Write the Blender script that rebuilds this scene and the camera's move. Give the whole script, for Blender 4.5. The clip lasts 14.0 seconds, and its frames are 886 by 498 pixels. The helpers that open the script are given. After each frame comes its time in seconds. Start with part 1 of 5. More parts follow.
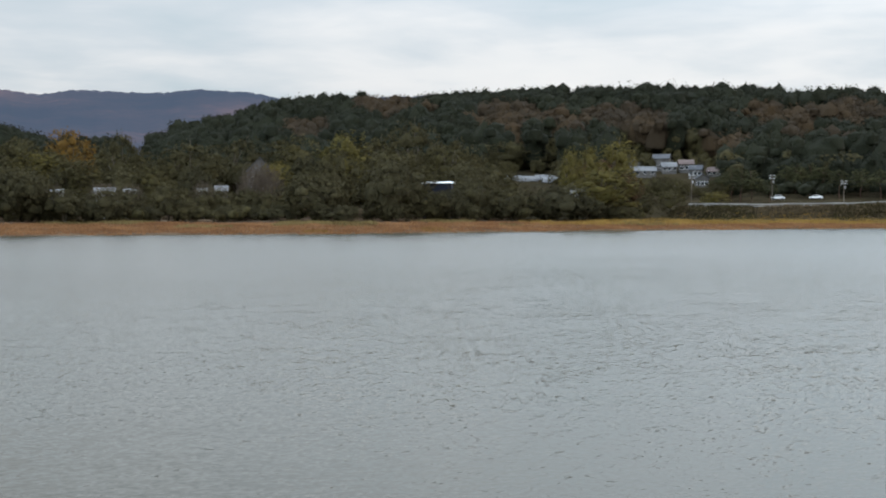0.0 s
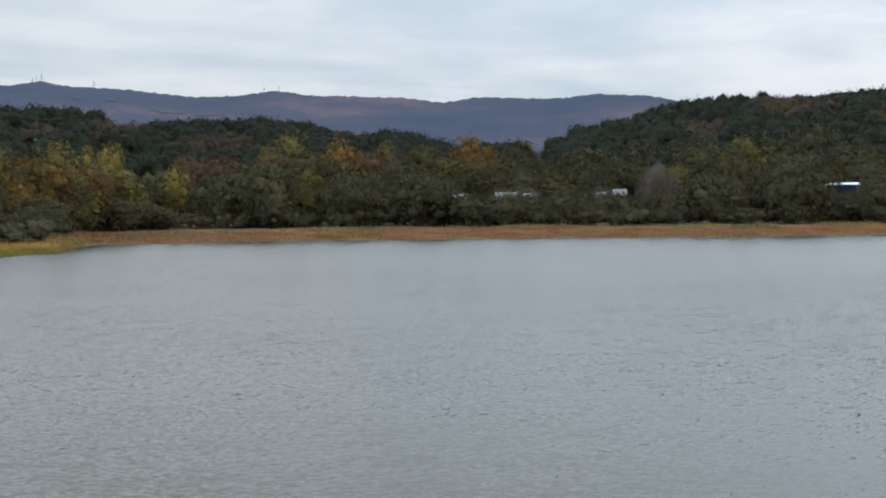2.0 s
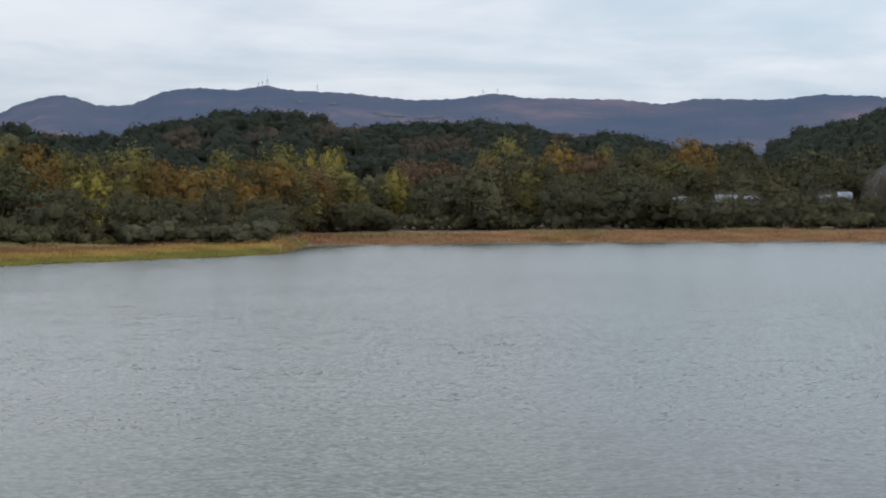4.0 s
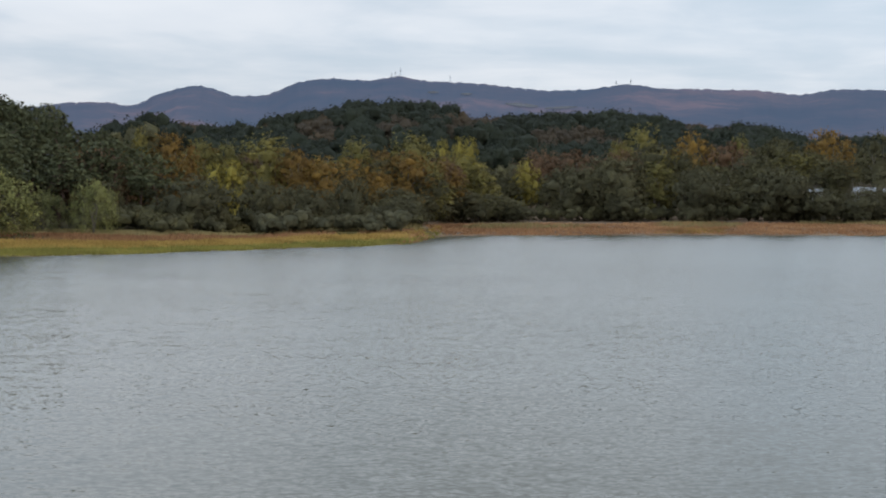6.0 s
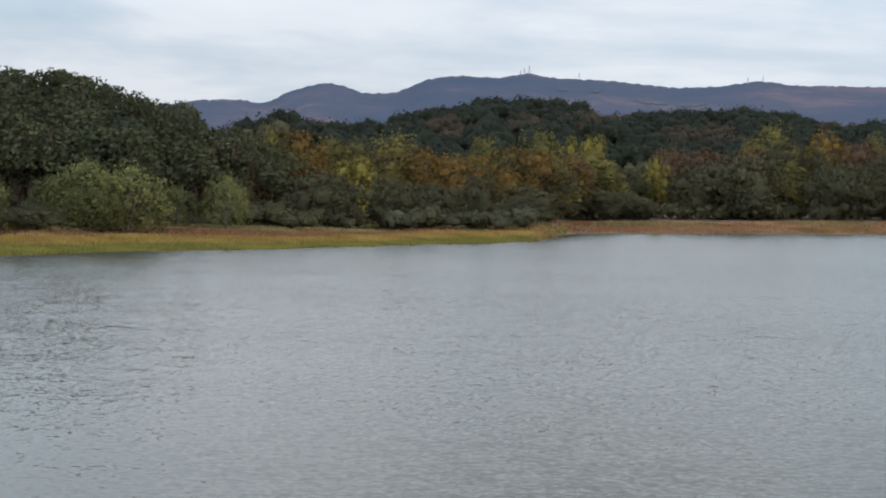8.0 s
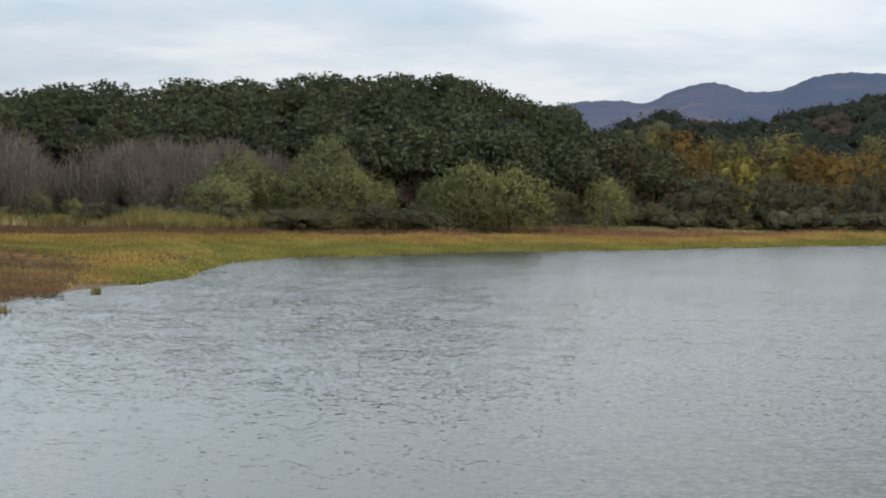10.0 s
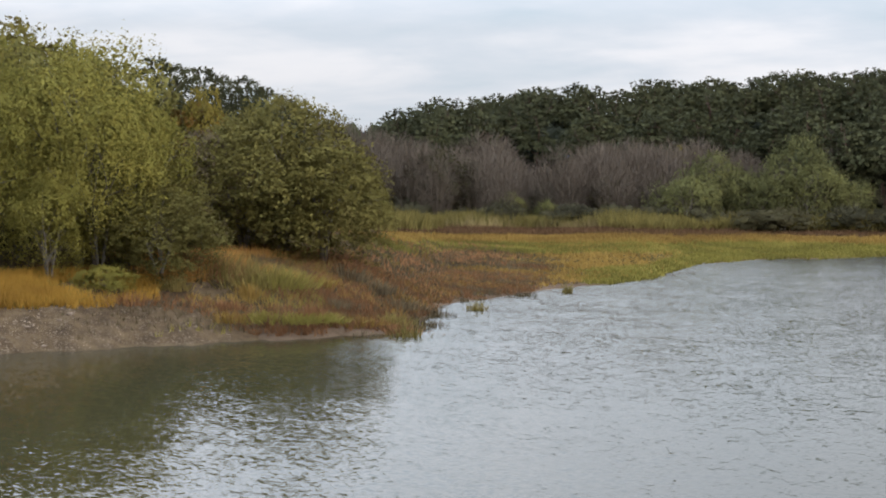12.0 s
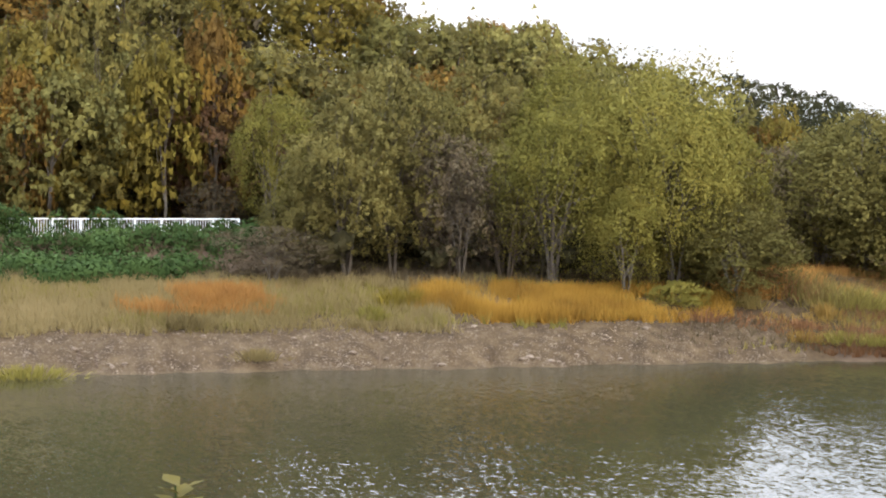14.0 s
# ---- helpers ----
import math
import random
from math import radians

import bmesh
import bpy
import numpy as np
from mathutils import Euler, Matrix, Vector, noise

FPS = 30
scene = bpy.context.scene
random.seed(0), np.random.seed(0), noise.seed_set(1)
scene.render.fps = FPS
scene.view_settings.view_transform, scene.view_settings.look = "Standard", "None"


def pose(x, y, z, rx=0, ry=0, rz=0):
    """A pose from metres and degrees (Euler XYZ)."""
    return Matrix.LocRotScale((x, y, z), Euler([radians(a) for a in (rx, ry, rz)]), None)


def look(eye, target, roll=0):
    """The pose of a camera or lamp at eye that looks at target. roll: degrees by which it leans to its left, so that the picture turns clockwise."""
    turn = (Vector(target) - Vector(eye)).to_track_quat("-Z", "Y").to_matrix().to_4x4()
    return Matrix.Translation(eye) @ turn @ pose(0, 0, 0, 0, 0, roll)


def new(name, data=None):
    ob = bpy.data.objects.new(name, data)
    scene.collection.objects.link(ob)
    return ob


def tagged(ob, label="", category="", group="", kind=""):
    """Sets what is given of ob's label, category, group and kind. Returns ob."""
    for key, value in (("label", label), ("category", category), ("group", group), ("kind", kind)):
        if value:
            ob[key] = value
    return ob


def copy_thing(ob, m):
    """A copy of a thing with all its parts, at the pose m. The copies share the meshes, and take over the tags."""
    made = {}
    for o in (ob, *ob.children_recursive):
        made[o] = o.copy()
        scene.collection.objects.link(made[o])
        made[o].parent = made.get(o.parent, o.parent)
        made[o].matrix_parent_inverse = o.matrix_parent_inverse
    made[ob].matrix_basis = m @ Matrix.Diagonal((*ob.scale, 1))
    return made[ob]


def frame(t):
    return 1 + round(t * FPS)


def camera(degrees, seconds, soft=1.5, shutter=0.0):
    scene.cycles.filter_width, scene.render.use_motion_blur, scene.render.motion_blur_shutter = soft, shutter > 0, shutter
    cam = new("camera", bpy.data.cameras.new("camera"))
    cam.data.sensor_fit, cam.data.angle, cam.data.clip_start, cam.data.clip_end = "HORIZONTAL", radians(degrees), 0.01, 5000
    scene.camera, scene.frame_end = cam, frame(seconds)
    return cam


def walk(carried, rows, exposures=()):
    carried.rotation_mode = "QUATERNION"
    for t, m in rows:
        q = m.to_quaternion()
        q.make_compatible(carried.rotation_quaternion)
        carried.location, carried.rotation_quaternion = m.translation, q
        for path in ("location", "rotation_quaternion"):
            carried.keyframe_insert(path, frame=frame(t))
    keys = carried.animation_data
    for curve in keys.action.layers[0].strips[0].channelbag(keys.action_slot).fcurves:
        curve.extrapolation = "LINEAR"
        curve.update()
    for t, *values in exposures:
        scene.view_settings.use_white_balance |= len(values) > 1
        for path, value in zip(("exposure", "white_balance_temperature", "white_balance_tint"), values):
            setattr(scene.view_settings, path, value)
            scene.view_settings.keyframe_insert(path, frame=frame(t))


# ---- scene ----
EYE = 6.8
cam = camera(31.02, 14.0, soft=2.0)
TURNS = [
    (0.0, -27.260, -1.657, 0.070), (0.5, -24.238, -1.792, 0.372), (1.0, -20.139, -1.851, 0.586), (1.5, -15.997, -1.637, 0.062),
    (2.0, -13.025, -1.503, -0.353), (2.5, -10.312, -1.388, -0.381), (3.0, -8.493, -1.340, -0.620), (3.5, -7.676, -1.330, -0.655),
    (4.0, -5.233, -1.387, -0.156), (4.2, -4.255, -1.407, -0.044), (6.5, 0.000, -1.780, 0.379), (7.0, 0.838, -1.805, 0.643),
    (9.3, 11.545, -1.884, 0.013), (9.5, 13.075, -1.887, 0.065), (10.0, 17.670, -1.920, 0.346), (10.5, 22.092, -1.973, 0.115),
    (11.0, 26.997, -1.934, -0.355), (11.5, 31.254, -1.962, -0.144), (12.0, 34.414, -1.946, 0.082), (12.5, 37.271, -1.927, 0.063),
    (13.0, 41.502, -1.810, -0.140), (13.5, 47.679, -1.560, -0.190), (14.0, 54.843, -1.417, 0.329)]
walk(cam, [(t, pose(0, 0, EYE, 90 + p, 0, y) @ pose(0, 0, 0, 0, 0, r)) for t, y, p, r in TURNS],
     exposures=[(0.0, -0.06, 6950, 10), (1.0, -0.07, 6750, 10), (2.0, -0.06, 6600, 10), (7.0, -0.02, 6550, 10), (9.5, 0.08, 6650, 10), (11.0, 0.17, 6850, 12.5), (12.5, 0.28, 6900, 15), (13.2, 0.46, 6500, 16), (14.0, 0.82, 7100, 16)])

# ---- light ----
SUN_UP, SUN_AZ = 33, -90          # degrees; azimuth counts to the left of +Y
sun = new("sun", bpy.data.lights.new("sun", "SUN"))
sun.data.energy, sun.data.angle, sun.data.color = 1.5, radians(22), (1.0, 0.95, 0.86)
sun.matrix_world = look((math.sin(-radians(SUN_AZ)) * 100, math.cos(radians(SUN_AZ)) * 100, 100 * math.tan(radians(SUN_UP))), (0, 0, 0))

world = bpy.data.worlds.new("overcast_sky")
scene.world = world
world.use_nodes = True


class Nodes:
    """Short hand for a node tree."""

    def __init__(self, tree):
        self.t = tree
        tree.nodes.clear()

    def add(self, kind, **sets):
        n = self.t.nodes.new(kind)
        for k, v in sets.items():
            n.inputs[k].default_value = v
        return n

    def put(self, n, key, value):
        if isinstance(value, bpy.types.NodeSocket):
            self.t.links.new(value, n.inputs[key])
        else:
            n.inputs[key].default_value = value

    def math(self, op, a, b=0.0, c=0.0, clamp=False):
        n = self.t.nodes.new("ShaderNodeMath")
        n.operation, n.use_clamp = op, clamp
        for i, v in enumerate((a, b, c)):
            self.put(n, i, v)
        return n.outputs[0]

    def noise(self, vec, scale, detail=4.0, rough=0.55, dist=0.0):
        n = self.t.nodes.new("ShaderNodeTexNoise")
        self.put(n, "Vector", vec)
        n.inputs["Scale"].default_value, n.inputs["Detail"].default_value = scale, detail
        n.inputs["Roughness"].default_value, n.inputs["Distortion"].default_value = rough, dist
        return n.outputs["Fac"]

    def ramp(self, fac, stops):
        n = self.t.nodes.new("ShaderNodeValToRGB")
        self.put(n, 0, fac)
        r = n.color_ramp
        while len(r.elements) < len(stops):
            r.elements.new(0.5)
        for e, (p, c) in zip(r.elements, stops):
            e.position, e.color = p, (*c, 1) if len(c) == 3 else c
        return n.outputs[0]

    def mix(self, fac, a, b, kind="MIX"):
        n = self.t.nodes.new("ShaderNodeMix")
        n.data_type, n.blend_type = "RGBA", kind
        self.put(n, 0, fac)
        for k, v in ((6, a), (7, b)):
            self.put(n, k, v if isinstance(v, bpy.types.NodeSocket) else (*v, 1))
        return n.outputs[2]

    def scaled(self, vec, s):
        n = self.t.nodes.new("ShaderNodeVectorMath")
        n.operation = "MULTIPLY"
        self.put(n, 0, vec)
        n.inputs[1].default_value = s
        return n.outputs[0]


w = Nodes(world.node_tree)
coord = w.add("ShaderNodeTexCoord").outputs["Generated"]
sky = w.add("ShaderNodeTexSky")
sky.sky_type, sky.sun_disc, sky.sun_elevation, sky.sun_rotation = "NISHITA", False, radians(SUN_UP), radians(-SUN_AZ)
sky.air_density, sky.dust_density = 1.2, 2.0
sep = w.add("ShaderNodeSeparateXYZ")
w.put(sep, 0, coord)
up = w.math("MAXIMUM", sep.outputs[2], 0.0)
flat = w.add("ShaderNodeCombineXYZ")          # the cloud deck, seen in perspective
lift = w.math("ADD", up, 0.14)
w.put(flat, 0, w.math("DIVIDE", sep.outputs[0], lift))
w.put(flat, 1, w.math("DIVIDE", sep.outputs[1], lift))
big = w.noise(flat.outputs[0], 0.55, 5, 0.5, 0.6)
small = w.noise(flat.outputs[0], 2.2, 5, 0.55, 0.3)
cover = w.math("ADD", w.math("MULTIPLY", big, 0.75), w.math("MULTIPLY", small, 0.25))
cloud = w.ramp(cover, [(0.36, (0.56, 0.69, 0.80)), (0.45, (0.69, 0.78, 0.88)), (0.53, (0.86, 0.91, 0.98)), (0.64, (0.95, 0.98, 1.03))])
toward = w.add("ShaderNodeVectorMath")
toward.operation = "DOT_PRODUCT"
w.put(toward, 0, coord)
toward.inputs[1].default_value = (math.sin(-radians(SUN_AZ)), math.cos(radians(SUN_AZ)), 0.5)
glow = w.math("MULTIPLY_ADD", toward.outputs["Value"], 0.16, 0.91)
zenith = w.math("MULTIPLY_ADD", w.math("MAXIMUM", w.math("SUBTRACT", up, 0.3), 0.0), 2.6, w.math("MULTIPLY_ADD", up, 0.95, 0.98))          # an overcast sky is brightest overhead
cloud = w.mix(1.0, cloud, w.math("MULTIPLY", glow, zenith), "MULTIPLY")
side = w.math("MULTIPLY_ADD", w.math("MULTIPLY", sep.outputs[0], sep.outputs[0]), 0.95, 0.7)     # the cloud is thicker and brighter to both sides
side = w.math("MULTIPLY_ADD", w.math("MAXIMUM", w.math("MULTIPLY", sep.outputs[0], -1.7), w.math("MULTIPLY", sep.outputs[0], 0.5)), 1.0, side)
side = w.math("MULTIPLY_ADD", w.math("SUBTRACT", side, 1.0), w.math("MULTIPLY_ADD", up, 6.0, -0.62, clamp=True), 1.0)
cloud = w.mix(1.0, cloud, side, "MULTIPLY")
cloud = w.mix(w.math("MULTIPLY", up, 0.9, clamp=True), cloud, w.mix(1.0, cloud, (0.74, 0.935, 1.18), "MULTIPLY"))     # thinner, bluer cloud overhead
bg_sky = w.add("ShaderNodeBackground", Strength=0.08)
w.put(bg_sky, 0, sky.outputs[0])
bg_cloud = w.add("ShaderNodeBackground", Strength=1.0)
w.put(bg_cloud, 0, cloud)
mixer = w.add("ShaderNodeMixShader", Fac=0.9)
w.t.links.new(bg_sky.outputs[0], mixer.inputs[1])
w.t.links.new(bg_cloud.outputs[0], mixer.inputs[2])
w.t.links.new(mixer.outputs[0], w.add("ShaderNodeOutputWorld").inputs[0])

# ---- materials ----


def material(name, rough=0.9, spec=0.2):
    m = bpy.data.materials.new(name)
    m.use_nodes = True
    n = Nodes(m.node_tree)
    b = n.add("ShaderNodeBsdfPrincipled", Roughness=rough)
    b.inputs["Specular IOR Level"].default_value = spec
    out = n.add("ShaderNodeOutputMaterial")
    n.t.links.new(b.outputs[0], out.inputs[0])
    return m, n, b, out


def foliage(name, dark, mid, light, patch=0.5, through_light=0.25, clump=0.0):
    """Leaves: each leaf its own shade, with larger patches, and some light coming through."""
    m, n, b, out = material(name, 0.85, 0.04)
    pos = n.add("ShaderNodeNewGeometry")
    fac = n.math("ADD", n.math("MULTIPLY", pos.outputs["Random Per Island"], 0.15), n.math("MULTIPLY", n.noise(pos.outputs["Position"], patch, 2), 0.92))
    fac = n.math("ADD", fac, n.math("MULTIPLY", n.add("ShaderNodeObjectInfo").outputs["Random"], 0.3))
    col = n.ramp(n.math("SUBTRACT", fac, 0.22), [(0.1, dark), (0.5, mid), (0.92, light)])
    n.put(b, "Base Color", col)
    if clump:                                        # leaf clumps too small and far off to be built one by one
        bp = n.add("ShaderNodeBump", Strength=0.7, Distance=clump)
        n.put(bp, "Height", n.noise(pos.outputs["Position"], 0.55 / clump, 3, 0.6))
        n.put(b, "Normal", bp.outputs[0])
    tr = n.add("ShaderNodeBsdfTranslucent")
    n.put(tr, 0, col)
    mx = n.add("ShaderNodeMixShader", Fac=through_light)
    n.t.links.new(b.outputs[0], mx.inputs[1])
    n.t.links.new(tr.outputs[0], mx.inputs[2])
    n.t.links.new(mx.outputs[0], out.inputs[0])
    return m


def mottled(name, a, b_col, c_col, coarse=0.15, fine=3.0, bump=0.3, rough=0.95, spec=0.15):
    m, n, b, out = material(name, rough, spec)
    pos = n.add("ShaderNodeNewGeometry").outputs["Position"]
    f1, f2 = n.noise(pos, coarse, 4), n.noise(pos, fine, 5, 0.65)
    fac = n.math("ADD", n.math("MULTIPLY", f1, 0.6), n.math("MULTIPLY", f2, 0.4))
    n.put(b, "Base Color", n.ramp(fac, [(0.32, a), (0.5, b_col), (0.68, c_col)]))
    bp = n.add("ShaderNodeBump", Strength=bump, Distance=0.05)
    n.put(bp, "Height", f2)
    n.put(b, "Normal", bp.outputs[0])
    return m


M_bark = mottled("bark", (0.05, 0.04, 0.03), (0.10, 0.08, 0.06), (0.17, 0.15, 0.12), 0.5, 9)
M_pinebark = mottled("pine_bark", (0.033, 0.019, 0.014), (0.072, 0.041, 0.028), (0.110, 0.072, 0.050), 0.5, 9)
M_twig = mottled("twigs", (0.05, 0.037, 0.026), (0.086, 0.065, 0.047), (0.125, 0.096, 0.07), 0.05, 2)
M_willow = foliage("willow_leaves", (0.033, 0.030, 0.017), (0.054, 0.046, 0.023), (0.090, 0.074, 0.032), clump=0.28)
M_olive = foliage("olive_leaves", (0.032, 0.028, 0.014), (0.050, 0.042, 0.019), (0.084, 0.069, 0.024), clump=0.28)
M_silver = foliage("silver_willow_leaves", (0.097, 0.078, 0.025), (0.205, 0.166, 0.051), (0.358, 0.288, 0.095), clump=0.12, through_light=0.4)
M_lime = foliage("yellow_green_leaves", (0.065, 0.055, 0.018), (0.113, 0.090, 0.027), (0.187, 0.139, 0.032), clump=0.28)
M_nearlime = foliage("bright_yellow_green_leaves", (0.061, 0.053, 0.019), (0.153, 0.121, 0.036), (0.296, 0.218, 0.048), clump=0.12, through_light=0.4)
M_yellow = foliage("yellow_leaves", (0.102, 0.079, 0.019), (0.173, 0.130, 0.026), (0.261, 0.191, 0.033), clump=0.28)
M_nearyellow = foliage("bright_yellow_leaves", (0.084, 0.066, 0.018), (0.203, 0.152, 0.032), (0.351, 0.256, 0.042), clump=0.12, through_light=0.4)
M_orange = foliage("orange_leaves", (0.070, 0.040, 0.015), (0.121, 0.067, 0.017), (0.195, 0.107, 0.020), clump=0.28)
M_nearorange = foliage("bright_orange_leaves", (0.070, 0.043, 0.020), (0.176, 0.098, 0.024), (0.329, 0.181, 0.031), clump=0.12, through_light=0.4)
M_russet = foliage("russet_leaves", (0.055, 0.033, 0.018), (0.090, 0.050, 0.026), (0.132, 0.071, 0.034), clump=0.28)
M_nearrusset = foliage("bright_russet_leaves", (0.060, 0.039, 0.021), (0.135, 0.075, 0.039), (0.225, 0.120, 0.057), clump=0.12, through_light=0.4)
M_pine = foliage("pine_needles", (0.027, 0.027, 0.013), (0.044, 0.044, 0.020), (0.079, 0.073, 0.031), 0.15, 0.1, clump=0.4)
M_vine = foliage("vine_leaves", (0.015, 0.027, 0.009), (0.034, 0.058, 0.017), (0.068, 0.105, 0.030))
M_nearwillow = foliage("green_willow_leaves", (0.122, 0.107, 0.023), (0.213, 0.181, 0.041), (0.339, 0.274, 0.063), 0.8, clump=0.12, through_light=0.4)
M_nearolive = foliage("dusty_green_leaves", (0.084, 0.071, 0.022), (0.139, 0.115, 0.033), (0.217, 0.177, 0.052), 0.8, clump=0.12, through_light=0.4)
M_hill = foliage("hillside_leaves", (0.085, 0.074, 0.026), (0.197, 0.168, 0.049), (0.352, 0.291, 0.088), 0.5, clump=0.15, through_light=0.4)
M_bankgold = foliage("orange_gold_grass", (0.19, 0.1, 0.022), (0.36, 0.2, 0.038), (0.5, 0.31, 0.066), 0.3)
M_palereed = foliage("pale_green_reed", (0.085, 0.070, 0.021), (0.175, 0.135, 0.043), (0.301, 0.218, 0.079), 0.12)
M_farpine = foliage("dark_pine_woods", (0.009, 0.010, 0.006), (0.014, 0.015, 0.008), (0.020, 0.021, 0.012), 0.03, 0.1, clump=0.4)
M_flatwillow = foliage("pale_willow_leaves", (0.065, 0.065, 0.027), (0.125, 0.117, 0.041), (0.218, 0.194, 0.055), clump=0.25)
M_woodbrown = foliage("brown_autumn_woods", (0.020, 0.016, 0.011), (0.035, 0.025, 0.015), (0.067, 0.040, 0.018), 0.02, clump=0.4)
M_brush = foliage("brown_brush", (0.051, 0.041, 0.024), (0.108, 0.080, 0.046), (0.178, 0.131, 0.074), clump=0.1)
M_gold = foliage("golden_grass", (0.120, 0.072, 0.022), (0.239, 0.145, 0.039), (0.350, 0.227, 0.068), 0.12)
M_straw = foliage("straw_grass", (0.103, 0.075, 0.032), (0.197, 0.148, 0.063), (0.300, 0.226, 0.107), 0.12)
M_green = foliage("green_grass", (0.087, 0.078, 0.020), (0.179, 0.151, 0.036), (0.288, 0.230, 0.065), 0.12)
M_reed = foliage("red_brown_reed", (0.106, 0.051, 0.024), (0.203, 0.100, 0.046), (0.324, 0.172, 0.081), 0.12)
M_orangegrass = foliage("orange_grass", (0.2, 0.095, 0.03), (0.38, 0.19, 0.055), (0.52, 0.29, 0.09), 0.2)
M_soil = mottled("lake_mud", (0.045, 0.03, 0.02), (0.085, 0.056, 0.036), (0.135, 0.094, 0.062), 0.08, 2.5, spec=0.0)

# water: dark murky body, a mirror broken by wind ripples of several sizes
M_water, n, b, out = material("lake_water", 0.28, 0.5)
b.inputs["IOR"].default_value = 1.33
b.inputs["Base Color"].default_value = (0.027, 0.025, 0.0125, 1)
pos = n.add("ShaderNodeNewGeometry").outputs["Position"]
gust = n.math("ADD", n.math("MULTIPLY_ADD", n.noise(pos, 0.035, 3), 0.7, 0.3), n.math("MULTIPLY", n.noise(pos, 0.009, 2), 0.6))
sp = n.add("ShaderNodeSeparateXYZ")           # below the near hill the ripples are short and steep
n.put(sp, 0, pos)
lee = n.add("ShaderNodeMapRange")
n.put(lee, 0, n.math("ADD", sp.outputs[0], sp.outputs[1]))
for key, val in (("From Min", -6.0), ("From Max", 1.5), ("To Min", 0.8), ("To Max", 1.0)):
    lee.inputs[key].default_value = val
gust = n.math("MULTIPLY", gust, n.math("MULTIPLY_ADD", lee.outputs[0], -0.1, 1.03))
slope = None
for scale_, much in ((0.32, 0.05), (1.1, 0.06), (4.2, 0.18), (10.0, 0.33)):
    t_ = n.add("ShaderNodeTexNoise", Scale=scale_, Detail=2.0, Roughness=0.5, Distortion=0.3)
    n.put(t_, "Vector", n.scaled(pos, (0.55, 1.0, 1.0)))
    v_ = n.add("ShaderNodeVectorMath")
    v_.operation = "MULTIPLY_ADD"
    n.put(v_, 0, t_.outputs["Color"])
    v_.inputs[1].default_value, v_.inputs[2].default_value = (much, much, 0), (-much / 2, -much / 2, 0)
    if slope is None:
        slope = v_.outputs[0]
    else:
        a_ = n.add("ShaderNodeVectorMath")
        n.put(a_, 0, slope)
        n.put(a_, 1, v_.outputs[0])
        slope = a_.outputs[0]
g_ = n.add("ShaderNodeVectorMath")
g_.operation = "SCALE"
n.put(g_, 0, slope)
n.put(g_, "Scale", gust)
far_ = n.add("ShaderNodeVectorMath")
far_.operation = "LENGTH"
n.put(far_, 0, pos)
n.put(b, "Roughness", n.math("MINIMUM", n.math("MULTIPLY_ADD", far_.outputs["Value"], 0.0008, 0.03), 0.14))       # ripples too fine to be seen far off
# over a long reach of water only the wave faces turned to the lookout can be seen: normals tilt to the origin and
# mirror higher sky
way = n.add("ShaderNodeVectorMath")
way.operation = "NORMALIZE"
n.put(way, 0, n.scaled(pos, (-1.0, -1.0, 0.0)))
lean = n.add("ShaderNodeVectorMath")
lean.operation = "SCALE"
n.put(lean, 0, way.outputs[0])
extra_tilt = n.add("ShaderNodeMapRange")          # more tilt off the hill, added to brighten the reflection there
n.put(extra_tilt, 0, n.math("ADD", sp.outputs[0], sp.outputs[1]))
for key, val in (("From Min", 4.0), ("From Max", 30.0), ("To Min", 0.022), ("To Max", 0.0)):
    extra_tilt.inputs[key].default_value = val
tilt = n.math("ADD", n.math("MINIMUM", n.math("MULTIPLY_ADD", far_.outputs["Value"], 0.00035, 0.004), 0.085), extra_tilt.outputs[0])
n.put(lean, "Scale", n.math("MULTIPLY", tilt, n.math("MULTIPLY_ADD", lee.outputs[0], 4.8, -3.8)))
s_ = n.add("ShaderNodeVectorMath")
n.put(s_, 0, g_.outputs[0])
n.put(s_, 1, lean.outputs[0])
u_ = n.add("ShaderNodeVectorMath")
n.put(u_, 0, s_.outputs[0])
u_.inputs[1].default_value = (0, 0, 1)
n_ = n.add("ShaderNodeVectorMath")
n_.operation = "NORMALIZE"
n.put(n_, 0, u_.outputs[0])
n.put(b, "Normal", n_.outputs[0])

# ---- the lie of the land: azimuth (degrees left of +Y) and distance from the lookout ----
SHORE = [(-180, 40), (-120, 300), (-60, 470), (-43, 445), (-35.6, 403), (-31.5, 380), (-24, 347), (-19.5, 339), (-12, 332), (-4.8, 320), (-0.6, 309), (-0.1, 290), (0.3, 268), (0.7, 250), (3.5, 232),
         (7, 218), (11.5, 201), (15, 196), (20.6, 177), (22.8, 173), (25.4, 160), (26.4, 141), (27, 130), (28.8, 122), (31.5, 110), (34.4, 98), (35.1, 86), (36, 78), (39, 75.5), (44, 73), (50, 70), (55, 68), (62, 67), (75, 65), (110, 50), (180, 40)]
RISE = [(-45, 0.06), (-30, 0.085), (-10, 0.095), (0, 0.075), (7, 0.035), (15, 0.055), (20, 0.075), (26, 0.055), (31, 0.034), (34.5, 0.036), (36.3, 0.07), (38, 0.22), (42, 0.36), (80, 0.37)]
SHELF = [(-45, 2.5), (-30, 2.9), (0, 3.0), (8, 2.8), (15, 3.8), (20, 4.4), (26, 4.2), (31, 3.9), (35, 3.4), (38, 3.9), (42, 3.9), (60, 4.3), (62, 5.0), (80, 5.1)]
